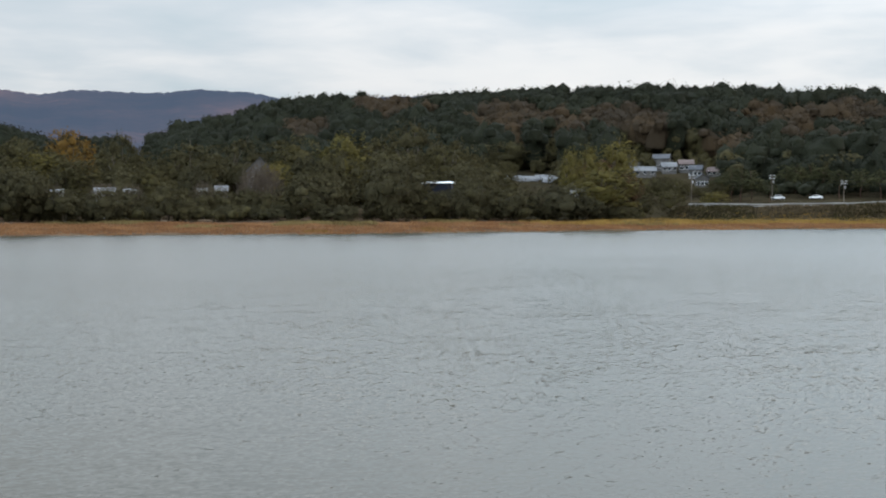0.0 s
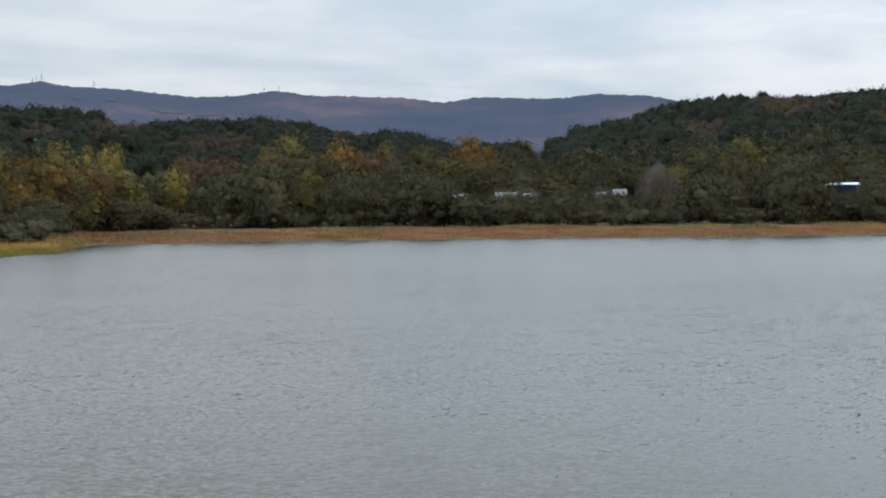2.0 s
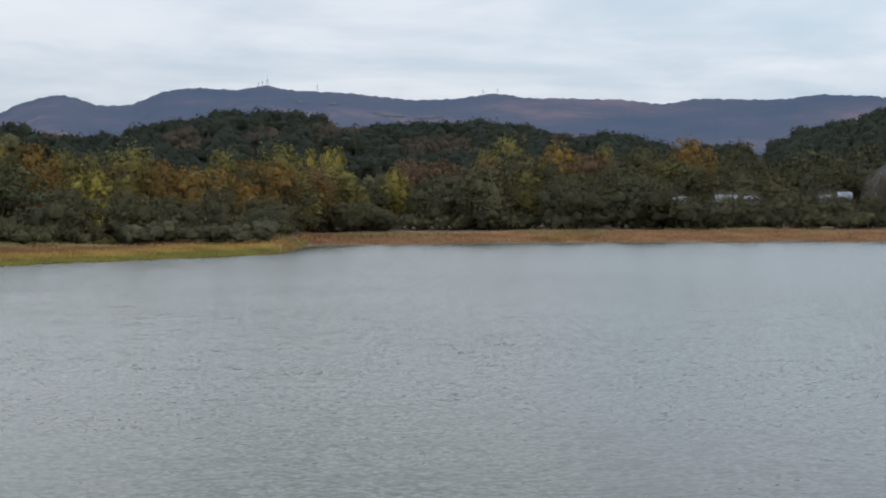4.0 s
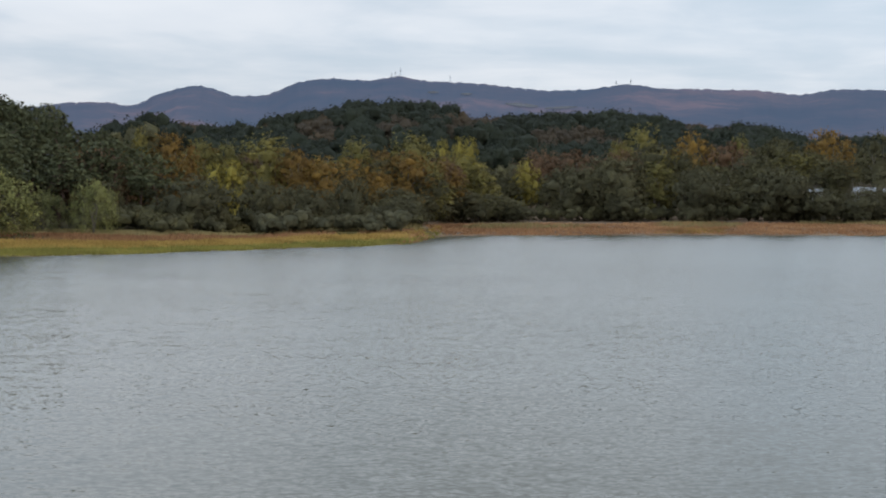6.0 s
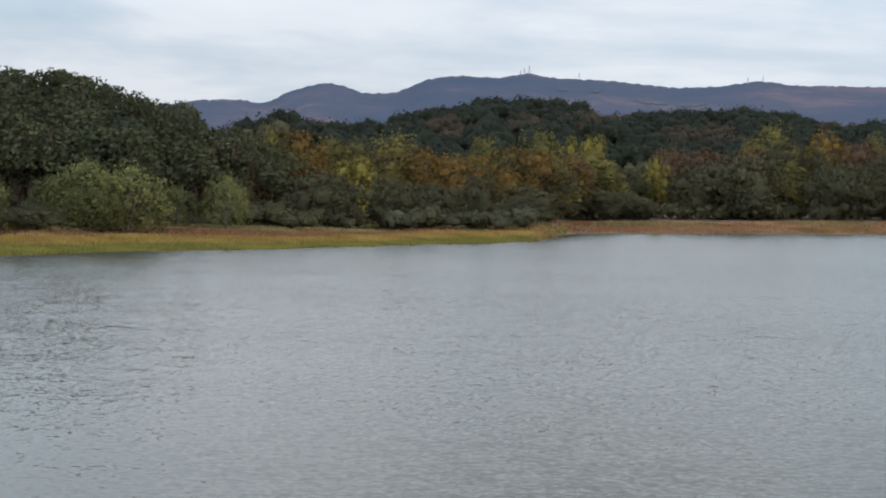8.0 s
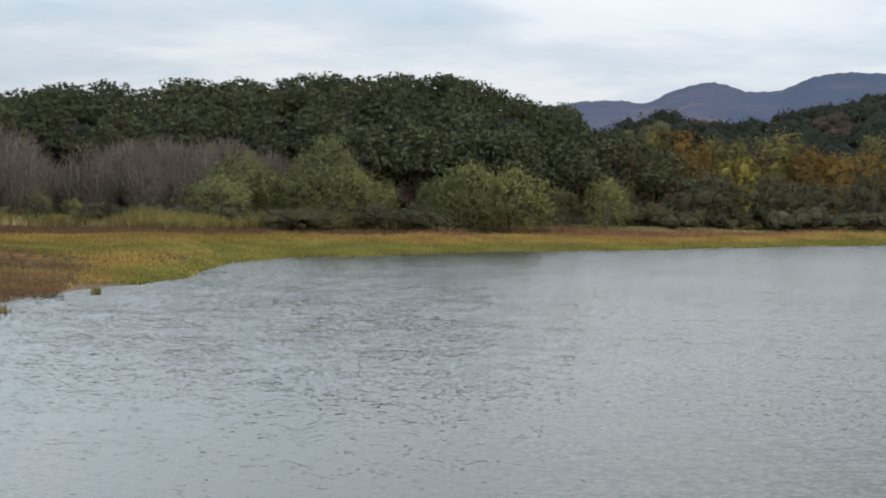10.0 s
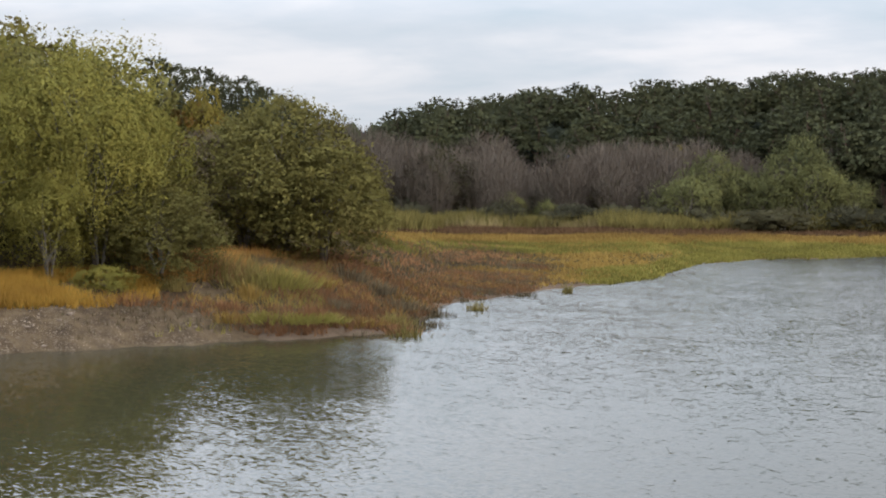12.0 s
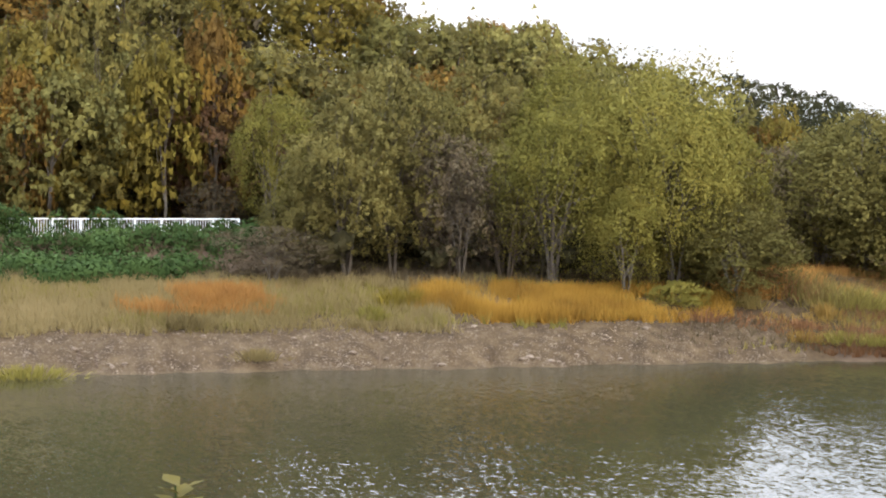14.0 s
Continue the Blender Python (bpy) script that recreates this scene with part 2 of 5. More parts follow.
# hills: azimuth, ridge distance, ridge height of the ground; foot distance
RIDGE = [(-60, 850, 56), (-43, 850, 43), (-37, 850, 45.5), (-33, 850, 46), (-28.5, 850, 45), (-27, 850, 42.5), (-25, 850, 44.5), (-21.5, 850, 40.5), (-19.9, 850, 33), (-18.4, 850, 28), (-16.5, 850, 21), (-13.5, 900, 20),
         (-12.5, 900, 27), (-9.5, 900, 31), (-6.5, 900, 36), (-2, 900, 34), (-0.5, 900, 39), (1.7, 900, 42), (5, 900, 36), (7.4, 900, 29), (9, 700, 24), (11.2, 460, 17), (13, 345, 13), (14.4, 340, 13), (15, 330, 15), (16.5, 330, 18),
         (21, 330, 18.2), (26, 330, 16.2), (30, 330, 15.2), (33, 340, 14), (34.5, 400, 15), (37, 420, 13), (39, 330, 11), (41, 240, 9.5), (43, 210, 10.5), (46, 180, 11.5), (50, 160, 12.5), (54, 150, 13.5), (58, 145, 16.5), (62, 140, 22), (80, 140, 28), (110, 140, 28)]
FOOT = [(-45, 460), (-30, 460), (-24, 500), (-10, 500), (7, 470), (10, 300), (15, 235), (31, 240), (36, 200), (42, 100), (58, 90), (61, 99), (80, 99)]


def table(rows, a, k=1):
    return np.interp(a, [r[0] for r in rows], [r[k] for r in rows])


def wob(a, d, scale, seed=0.0):
    """Smooth pseudo-random waves over the plan, about -1 to 1."""
    x, y = -np.sin(np.radians(a)) * d / scale, np.cos(np.radians(a)) * d / scale
    return (np.sin(x * 1.3 + y * 0.7 + seed) + np.sin(-x * 0.6 + y * 1.7 + 2.1 * seed + 1) + np.sin(x * 2.9 - y * 2.3 + seed * 3 + 2) * 0.5) / 2.5


def shore(a):
    a = np.asarray(a, float)
    return table(SHORE, a) * (1 + 0.005 * np.sin(a * 1.7) + 0.003 * np.sin(a * 4.3 + 1) + 0.0015 * np.sin(a * 8.9 + 2))


def ground(a, d):
    """Height of the ground at azimuth a and distance d."""
    a, d = np.broadcast_arrays(np.asarray(a, float), np.asarray(d, float))
    s = d - shore(a)
    rise, shelf = table(RISE, a), table(SHELF, a)
    bank = np.where(s < 0, np.maximum(s * 0.12, -2.5), shelf * (1 - np.exp(-np.maximum(s, 0) * rise / shelf * 1.25)))
    bank = bank + np.clip((s - 60) * 0.03, 0, 4) * np.clip((10 - a) / 10, 0, 1)
    step = lambda lo, hi, v: np.clip((v - lo) / (hi - lo), 0, 1) ** 2 * (3 - 2 * np.clip((v - lo) / (hi - lo), 0, 1))
    road_up = np.where(s > 10, 5.8 * step(36, 45, s) * step(-34.4, -36, a), -9)             # the far road's embankment
    bank = np.maximum(bank, road_up)
    bank = np.maximum(bank, np.where(s > 5, 5.1 * step(9, 18.5, s) * step(58, 61.5, a), -9))  # the near road's shoulder
    bank = bank + np.where(s > 3, 0.12 * wob(a, d, 6) * np.minimum(np.maximum(s - 3, 0) / 10, 1), 0)
    foot, rd, rz = table(FOOT, a), table(RIDGE, a, 1), table(RIDGE, a, 2)
    u = np.clip((d - foot) / np.maximum(rd - foot, 1), 0, 1)
    back = np.clip((d - rd) / 900, 0, 1)
    hill = (rz - shelf) * (u * u * (3 - 2 * u)) * (1 - 0.7 * back)
    z = bank + np.where(s > 0, hill, 0) + np.where(d > foot, wob(a, d, 60, 3) * 1.2 * u, 0)
    # the lookout's own embankment
    crest = 3 + np.maximum(np.abs(a) - 95, 0) * 12
    own = 5.2 - np.maximum(d - crest, 0) * 0.5
    return np.where(own > -1.5, np.maximum(own, np.where(s < 0, -2.5, z)), z)


def place(a, d, z=0.0):
    return (-math.sin(radians(a)) * d, math.cos(radians(a)) * d, z)


def stand(a, d, sink=0.1):
    return place(a, d, float(ground(a, d)) - sink)


def part(name, verts, faces, mat, parent=None, label="", smooth=False):
    """One mesh object; a part where it has a parent."""
    me = bpy.data.meshes.new(name)
    me.from_pydata(verts, [], faces)
    me.materials.append(mat)
    if smooth:
        me.polygons.foreach_set("use_smooth", [True] * len(me.polygons))
    ob = new(name, me)
    if parent is not None:
        ob.parent = parent
    if label:
        ob["label"] = label
    return ob


def mesh_np(name, v, f):
    """A mesh from an array of corners (n, 3) and one of quads or triangles (m, k)."""
    me = bpy.data.meshes.new(name)
    k = f.shape[1]
    me.vertices.add(len(v))
    me.vertices.foreach_set("co", v.astype(np.float32).ravel())
    me.loops.add(f.size)
    me.loops.foreach_set("vertex_index", f.astype(np.int32).ravel())
    me.polygons.add(len(f))
    me.polygons.foreach_set("loop_start", np.arange(0, f.size, k, dtype=np.int32))
    me.update(calc_edges=True)
    return me


def sheet(name, v, f, mat, parent=None, smooth=False, normals=None):
    me = mesh_np(name, v, f)
    me.materials.append(mat)
    if normals is not None:
        me.polygons.foreach_set("use_smooth", [True] * len(me.polygons))
        me.normals_split_custom_set_from_vertices(normals.tolist())
    if smooth:
        me.polygons.foreach_set("use_smooth", [True] * len(me.polygons))
    ob = new(name, me)
    if parent is not None:
        ob.parent = parent
    return ob


def grid_faces(nu, nv):
    i = np.arange(nu - 1)[:, None] * nv + np.arange(nv - 1)[None, :]
    i = i.ravel()
    return np.stack([i, i + nv, i + nv + 1, i + 1], 1)


# ---- ground, water and the far mountains ----
A = np.concatenate([np.arange(-180, -48, 4.0), np.arange(-48, 78, 0.2), np.arange(78, 180.1, 3.0)])
S_IN = np.array([-40, -15, -6, -3, -1.5, -0.6, 0, 0.5, 1, 1.6, 2.4, 3.2, 4, 5, 6, 7.2, 8.5, 10, 12, 14, 17, 20, 24, 28, 33, 40, 48, 58, 70, 85, 105, 130, 160, 200, 250, 300, 360, 430, 500, 600, 750, 1000, 1500, 2500, 4300])
NEAR = np.array([0.0, 1, 2, 3, 4, 6, 9, 12, 14, 18])
D2 = np.concatenate([np.broadcast_to(NEAR, (len(A), len(NEAR))), np.maximum(shore(A)[:, None] + S_IN[None, :], 20 + np.arange(len(S_IN)) * 0.1)], 1)
A2 = np.broadcast_to(A[:, None], D2.shape)
V = np.stack([-np.sin(np.radians(A2)) * D2, np.cos(np.radians(A2)) * D2, ground(A2, D2)], -1).reshape(-1, 3)
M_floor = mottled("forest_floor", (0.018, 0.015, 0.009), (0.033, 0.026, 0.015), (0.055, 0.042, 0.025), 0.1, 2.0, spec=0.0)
land = tagged(sheet("ground", V, grid_faces(*D2.shape), M_soil, smooth=True), "brown lakeside mud and soil rising to wooded hills", "ground", kind="structure")

land.data.materials.append(M_floor)
M_turf = mottled("dry_turf", (0.035, 0.025, 0.009), (0.059, 0.042, 0.015), (0.091, 0.063, 0.024), 0.06, 1.5, spec=0.0)
land.data.materials.append(M_turf)
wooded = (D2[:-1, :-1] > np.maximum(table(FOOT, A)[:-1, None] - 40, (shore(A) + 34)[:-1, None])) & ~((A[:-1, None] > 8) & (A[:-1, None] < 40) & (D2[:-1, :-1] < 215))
turf = (A[:-1, None] > 0.5) & (A[:-1, None] < 36.5) & (D2[:-1, :-1] > shore(A)[:-1, None] + 4) & (D2[:-1, :-1] < 245) & (D2[:-1, :-1] > 92)
turf |= ~wooded & (A[:-1, None] > 0.2) & (A[:-1, None] < 42) & (D2[:-1, :-1] > shore(A)[:-1, None] + 12) & (D2[:-1, :-1] < 330)
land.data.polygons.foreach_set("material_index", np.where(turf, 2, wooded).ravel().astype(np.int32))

bm = bmesh.new()
bmesh.ops.create_grid(bm, x_segments=8, y_segments=8, size=700)
me = bpy.data.meshes.new("water")
bm.to_mesh(me)
bm.free()
me.materials.append(M_water)
lake = tagged(new("water", me), "grey wind-rippled lake water reflecting an overcast sky", "water", kind="structure")

# far mountains stand so far off that they do not shift; their material glows faintly blue in place of haze
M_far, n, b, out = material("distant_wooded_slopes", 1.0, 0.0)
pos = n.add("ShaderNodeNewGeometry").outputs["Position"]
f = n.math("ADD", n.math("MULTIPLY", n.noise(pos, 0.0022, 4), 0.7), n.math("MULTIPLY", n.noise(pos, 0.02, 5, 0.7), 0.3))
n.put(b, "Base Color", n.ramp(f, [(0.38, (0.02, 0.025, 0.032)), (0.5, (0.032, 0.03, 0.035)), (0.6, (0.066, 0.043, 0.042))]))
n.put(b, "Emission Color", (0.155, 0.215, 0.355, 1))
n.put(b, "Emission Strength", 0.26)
SKYLINE = [(-50, 3.6), (-43, 3.7), (-33, 3.8), (-28, 3.96), (-26.3, 3.8), (-23, 3.7), (-21.5, 3.7), (-20.4, 3.9), (-18.5, 4.01), (-17.4, 3.85), (-15.5, 3.88), (-14.2, 3.92), (-13, 3.73), (-11.5, 3.93), (-8.3, 4.0), (-7.2, 4.18), (-5.8, 4.0), (-4.1, 3.93), (-2.2, 4.17),
           (-0.5, 4.25), (0.3, 4.31), (1.05, 4.47), (2, 4.28), (2.7, 4.31), (3.5, 4.37), (4.7, 4.2), (5.8, 3.73), (7, 3.68), (7.7, 3.97), (8.35, 4.08), (9.6, 3.73), (10.45, 3.26), (11.3, 3.43), (12.8, 3.37), (14.2, 3.15), (16, 2.9), (22, 2.4), (40, 2.2), (60, 2.0)]
AM = np.arange(-50, 60, 0.12)
UM = np.linspace(0, 1, 26)
top = table(SKYLINE, AM)
k = np.hanning(9)
top = np.convolve(np.pad(top, 4, mode="edge"), k / k.sum(), "valid")
A2, U2 = np.meshgrid(AM, UM, indexing="ij")
D2 = 2300 + 2000 * U2
bend = A2 + U2 * 0.3 * np.sin(A2 * 0.5)
spurs = 0.5 * np.sin(bend * 3.1) + 0.3 * np.sin(bend * 7.3 + 1) + 0.1 * np.sin(bend * 15.1)
Z2 = EYE + 4300 * np.tan(np.radians(top))[:, None] * (0.06 + 0.94 * U2 ** 1.1) + spurs * 4 * np.sin(U2 * np.pi) ** 0.8 + np.sin(A2 * 61 + 3 * np.sin(A2 * 23)) * 1.6 * U2
V = np.stack([-np.sin(np.radians(A2)) * D2, np.cos(np.radians(A2)) * D2, Z2], -1).reshape(-1, 3)
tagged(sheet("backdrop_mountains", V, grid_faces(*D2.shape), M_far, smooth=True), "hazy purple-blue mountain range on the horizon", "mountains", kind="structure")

M_scar = mottled("bare_earth", (0.025, 0.023, 0.023), (0.039, 0.036, 0.036), (0.054, 0.051, 0.052), 0.03, 0.2)


def clearing(a0, a1, e0, e1, lean=0.0):
    """A bare strip of earth on the far mountain side."""
    va = []
    for a in np.linspace(a0, a1, 15):
        col = int(np.argmin(abs(AM - a)))
        up_ = np.degrees(np.arctan((Z2[col] - EYE) / D2[col]))
        u_ = (a - a0) / (a1 - a0)
        half = (e1 - e0) / 2 * (0.35 + 0.65 * math.sin(math.pi * min(max(u_, 0.05), 0.95))) * random.uniform(0.7, 1.2)
        mid_ = (e0 + e1) / 2 + lean * (u_ - 0.5)
        for e in np.linspace(mid_ - half, mid_ + half, 4):
            d = float(np.interp(e, up_, D2[col])) - 25
            va.append(place(a, d, EYE + d * math.tan(radians(e))))
    tagged(sheet("clearing", np.array(va), grid_faces(15, 4), M_scar), "pale bare earth clearing on the mountain side", "clearing", "clearings on the mountain", "structure")


random.seed(5)
clearing(-3.9, -2.75, 3.38, 3.5, 0.1)
clearing(-5.3, -4.15, 3.3, 3.39, -0.05)
clearing(-0.35, 0.05, 3.85, 3.92)
clearing(-1.55, -1.15, 3.79, 3.87)

# ---- trees ----


def leaves(rng, centers, radii, count, size, out=0.7, shell=0.55, sag=0.0, soft=0.75, middle=None):
    """A cloud of small leaf blades over the lobes given: corners, triangles and soft normals. The blades lean outwards."""
    c, r = np.asarray(centers, float), np.asarray(radii, float)
    area = r[:, 0] * r[:, 1] + r[:, 0] * r[:, 2]
    pick = rng.choice(len(c), count, p=area / area.sum())
    d = rng.normal(size=(count, 3))
    d /= np.linalg.norm(d, axis=1)[:, None]
    rad = shell + (1.04 - shell) * rng.random(count) ** 0.6
    p = c[pick] + d * r[pick] * rad[:, None]
    p[:, 2] -= sag * rng.random(count)
    if middle is not None:
        far = p - np.asarray(middle)
        d = d * 0.7 + far / (np.linalg.norm(far, axis=1)[:, None] + 1e-6) * 0.6
        d /= np.linalg.norm(d, axis=1)[:, None]
    nrm = d * out + rng.normal(size=(count, 3)) * (1 - out)
    nrm /= np.linalg.norm(nrm, axis=1)[:, None]
    t = np.cross(nrm, rng.normal(size=(count, 3)))
    t /= np.linalg.norm(t, axis=1)[:, None] + 1e-9
    b = np.cross(nrm, t)
    s = size * (0.6 + 0.8 * rng.random(count))[:, None]
    v = np.stack([p - t * s * 0.9 - b * s * 0.5, p + t * s * 0.9 - b * s * 0.4, p + b * s * 0.85], 1)
    face_n = np.cross(v[:, 1] - v[:, 0], v[:, 2] - v[:, 0])
    turn_over = (face_n * d).sum(1) < 0
    v[turn_over] = v[turn_over][:, ::-1]
    n_soft = d * soft + nrm * (1 - soft)
    n_soft /= np.linalg.norm(n_soft, axis=1)[:, None]
    return v.reshape(-1, 3), np.arange(3 * count).reshape(-1, 3), np.repeat(n_soft, 3, 0)


def ball(level):
    """Corners and triangles of a unit ball of 20 or 80 faces."""
    bm = bmesh.new()
    bmesh.ops.create_icosphere(bm, subdivisions=level, radius=1)
    v = np.array([tuple(p.co) for p in bm.verts])
    f = np.array([[p.index for p in q.verts] for q in bm.faces])
    bm.free()
    return v, f


BALLS = {1: ball(1), 2: ball(2)}


def domes(rng, centers, radii, count, size, core=0.84, lump=0.2, level=2, upward=0.35, rough=0.3, middle=None, coat=1.03, front=(0, -1, 0.2), own=0.5, out=0.6, droop=0.0, slim=1.0, spray=1, hard=1.0):
    """Full crowns: each lobe a smooth but uneven dome of twigs under a fuzzy coat of small leaves that turn to the open side."""
    c, r = np.asarray(centers, float), np.asarray(radii, float)
    m = len(c)
    w1, ph = rng.normal(size=(m, 9, 3)) * np.repeat((1.7, 3.2, 6.0), 3)[None, :, None], rng.random((m, 9)) * 6.3
    amp = np.repeat((0.5, 0.3, 0.08), 3)

    def swell(k, d):
        return 1 + lump * (np.sin(np.einsum("...i,...ji->...j", d, w1[k]) + ph[k]) * amp).sum(-1)

    def facing(p, d):
        nn = d * own + np.array((0, 0, upward))
        if middle is not None:
            far = p - np.asarray(middle)
            nn = nn + far / (np.linalg.norm(far, axis=-1, keepdims=True) + 1e-6) * out
        return nn / (np.linalg.norm(nn, axis=-1, keepdims=True) + 1e-9)

    bv, bf = BALLS[level]
    d = np.broadcast_to(bv, (m, *bv.shape))
    k = np.broadcast_to(np.arange(m)[:, None], d.shape[:2])
    p = c[:, None] + d * r[:, None] * (hard * core * swell(k, d) * (0.95 + 0.1 * rng.random(d.shape[:2])))[..., None]
    one = p.reshape(-1, 3), (bf[None] + (np.arange(m) * len(bv))[:, None, None]).reshape(-1, 3), facing(p, d).reshape(-1, 3)
    area = r[:, 0] * (r[:, 1] + r[:, 2])
    twigs = max(count // spray, 1)
    count = twigs * spray
    tries = twigs * (4 if m > 4 else 2)
    k = rng.choice(m, tries, p=area / area.sum())
    d = rng.normal(size=(tries, 3))
    d[:, 2] = np.where(rng.random(tries) < 0.6, np.abs(d[:, 2]), d[:, 2])
    d /= np.linalg.norm(d, axis=1)[:, None]
    p = c[k] + d * r[k] * (swell(k, d) * (core + (coat - core) * rng.random(tries) ** 0.7))[:, None]
    deep = np.zeros(tries)                             # leaves grow on the outside of the crown, not inside a neighbouring lobe
    for i in range(m):
        deep = np.maximum(deep, (np.linalg.norm((p - c[i]) / r[i], axis=1) < 0.8) & (k != i))
    best = np.argsort(deep, kind="stable")[:twigs]
    k, d, p = k[best], d[best], p[best]
    k, d, p = np.repeat(k, spray), np.repeat(d, spray, 0), np.repeat(p, spray, 0)
    if spray > 1:
        p = p + (rng.normal(size=(count, 3)) * 0.09 + d * (rng.random((count, 1)) - 0.4) * 0.16) * r[k]
        d = d + rng.normal(size=(count, 3)) * 0.3
        d /= np.linalg.norm(d, axis=1)[:, None]
    p[:, 2] -= droop * r[k, 2] * rng.random(count) ** 2 * (1 - np.maximum(d[:, 2], 0))
    nrm = d * 0.6 + rng.normal(size=(count, 3)) * 0.45
    nrm /= np.linalg.norm(nrm, axis=1)[:, None]
    t = np.cross(nrm, rng.normal(size=(count, 3)))
    t /= np.linalg.norm(t, axis=1)[:, None] + 1e-9
    b = np.cross(nrm, t)
    s = size * (0.5 + rng.random(count))[:, None]
    v = np.stack([p - t * s * 0.9 / slim - b * s * 0.5 * slim, p + t * s * 0.9 / slim - b * s * 0.4 * slim, p + b * s * 0.85 * slim], 1)
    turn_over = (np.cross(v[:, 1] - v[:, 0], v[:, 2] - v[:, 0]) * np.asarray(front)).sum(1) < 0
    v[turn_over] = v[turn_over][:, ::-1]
    nn = facing(p, d) + rng.normal(size=(count, 3)) * rough
    nn /= np.linalg.norm(nn, axis=1)[:, None]
    coat_ = v.reshape(-1, 3), np.arange(3 * count).reshape(-1, 3), np.repeat(nn, 3, 0)
    return both(one, coat_) if hard else coat_


def both(one, two):
    return np.concatenate([one[0], two[0]]), np.concatenate([one[1], two[1] + len(one[0])]), np.concatenate([one[2], two[2]])


def limb(points, radii, sides=6):
    """A tapered round limb along the points: corners and quads."""
    v, f = [], []
    for i, (p, r) in enumerate(zip(points, radii)):
        a = Vector(points[min(i + 1, len(points) - 1)]) - Vector(points[max(i - 1, 0)])
        q = a.to_track_quat("Z", "Y")
        for j in range(sides):
            w_ = 2 * math.pi * j / sides
            v.append(tuple(Vector(p) + q @ Vector((math.cos(w_) * r, math.sin(w_) * r, 0))))
        if i:
            o = (i - 1) * sides
            f += [(o + j, o + (j + 1) % sides, o + sides + (j + 1) % sides, o + sides + j) for j in range(sides)]
    return v, f


def join(pieces):
    v, f = [], []
    for pv, pf in pieces:
        o = len(v)
        v += [tuple(p) for p in pv]
        f += [tuple(i + o for i in q) for q in pf]
    return v, f


def limbs(rng, height, lobes, stems, r0, low=0.15):
    """Stems that rise from the base and fork into a limb towards each lobe."""
    out = []
    for s in range(stems):
        w_ = 2 * math.pi * (s + rng.random()) / stems
        lean = height * (0.10 if stems > 1 else 0.03)
        top_ = Vector((math.cos(w_) * lean, math.sin(w_) * lean, height * 0.5))
        pts = [Vector((math.cos(w_) * r0, math.sin(w_) * r0, -0.3)), top_ * 0.3 + Vector((rng.normal() * 0.1, rng.normal() * 0.1, 0)), top_ * 0.7, top_]
        out.append(limb(pts, [r0 * 1.3, r0, r0 * 0.75, r0 * 0.5]))
        for c in lobes[s::stems]:
            c = Vector(c)
            st = top_ * (low + 0.6 * rng.random() + 0.2)
            mid = st.lerp(c, 0.5) + Vector((rng.normal(), rng.normal(), 0.6)) * height * 0.03
            out.append(limb([st, mid, c, c + (c - mid) * 0.5], [r0 * 0.45, r0 * 0.3, r0 * 0.16, r0 * 0.05], 5))
    return join(out)


def tree(name, rng, mat, height=10.0, width=9.0, base=0.1, lobes=14, count=1100, size=0.2, stems=1, trunk=0.22, bark=None, peak=0.0, q0=0.3, core=0.9, level=2, droop=0.0, rough=0.2, slim=1.0, coat=1.06, body=0.84, limbed=6, tall=1.0, spray=6, hard=1.0, own=0.65):
    """A tree at the origin: trunk with limbs, and a crown of billowing lobes under small leaves. base: where the crown starts; peak: above 0 more pointed; q0: the lobes' size in crown half-widths."""
    root = new(name)
    half, rise = width / 2, height * (1 - base) / 2
    mid = height * (1 + base) / 2
    cs, rs = [], []
    if body:
        cs.append((0, 0, mid - rise * 0.1))
        rs.append((half * body * (1 - 0.3 * peak), half * body * (1 - 0.3 * peak), rise * (body + 0.12)))
    for i in range(lobes):
        z = 0.98 - 1.72 * (i + 0.5 * rng.random()) / lobes
        w_ = i * 2.4 + rng.random() * 0.9
        ring = math.sqrt(max(0.0, 1 - z * z)) * (1 - peak * max(z, 0) * 0.8)
        if z < 0:
            ring = max(ring, 0.8)
        q = half * q0 * (0.5 + 0.9 * rng.random() ** 1.5)
        fill = 0.72 + 0.36 * rng.random() ** 0.7
        c = (math.cos(w_) * max(half * ring * fill - q * 0.55, 0), math.sin(w_) * max(half * ring * fill - q * 0.55, 0), max(mid + z * rise * (0.86 + 0.14 * fill) - q * 0.75 * max(z, 0), q * 0.5))
        cs.append(c)
        rs.append((q, q, q * (0.75 + 0.3 * rng.random()) * tall))
    v, f = limbs(rng, height, (cs[1:] if body else cs)[:limbed], stems, trunk)
    part("trunk", v, f, bark or M_bark, root)
    v, f, nn = domes(rng, cs, rs, count, size, core, 0.26, level, 0.32, rough, (0, 0, mid - rise * 0.7), coat, own=own, out=1.2 - own, droop=droop, slim=slim, spray=spray, hard=hard)
    v[:, 2] = np.maximum(v[:, 2], 0.05)
    sheet("crown", v, f, mat, root, normals=nn)
    return root


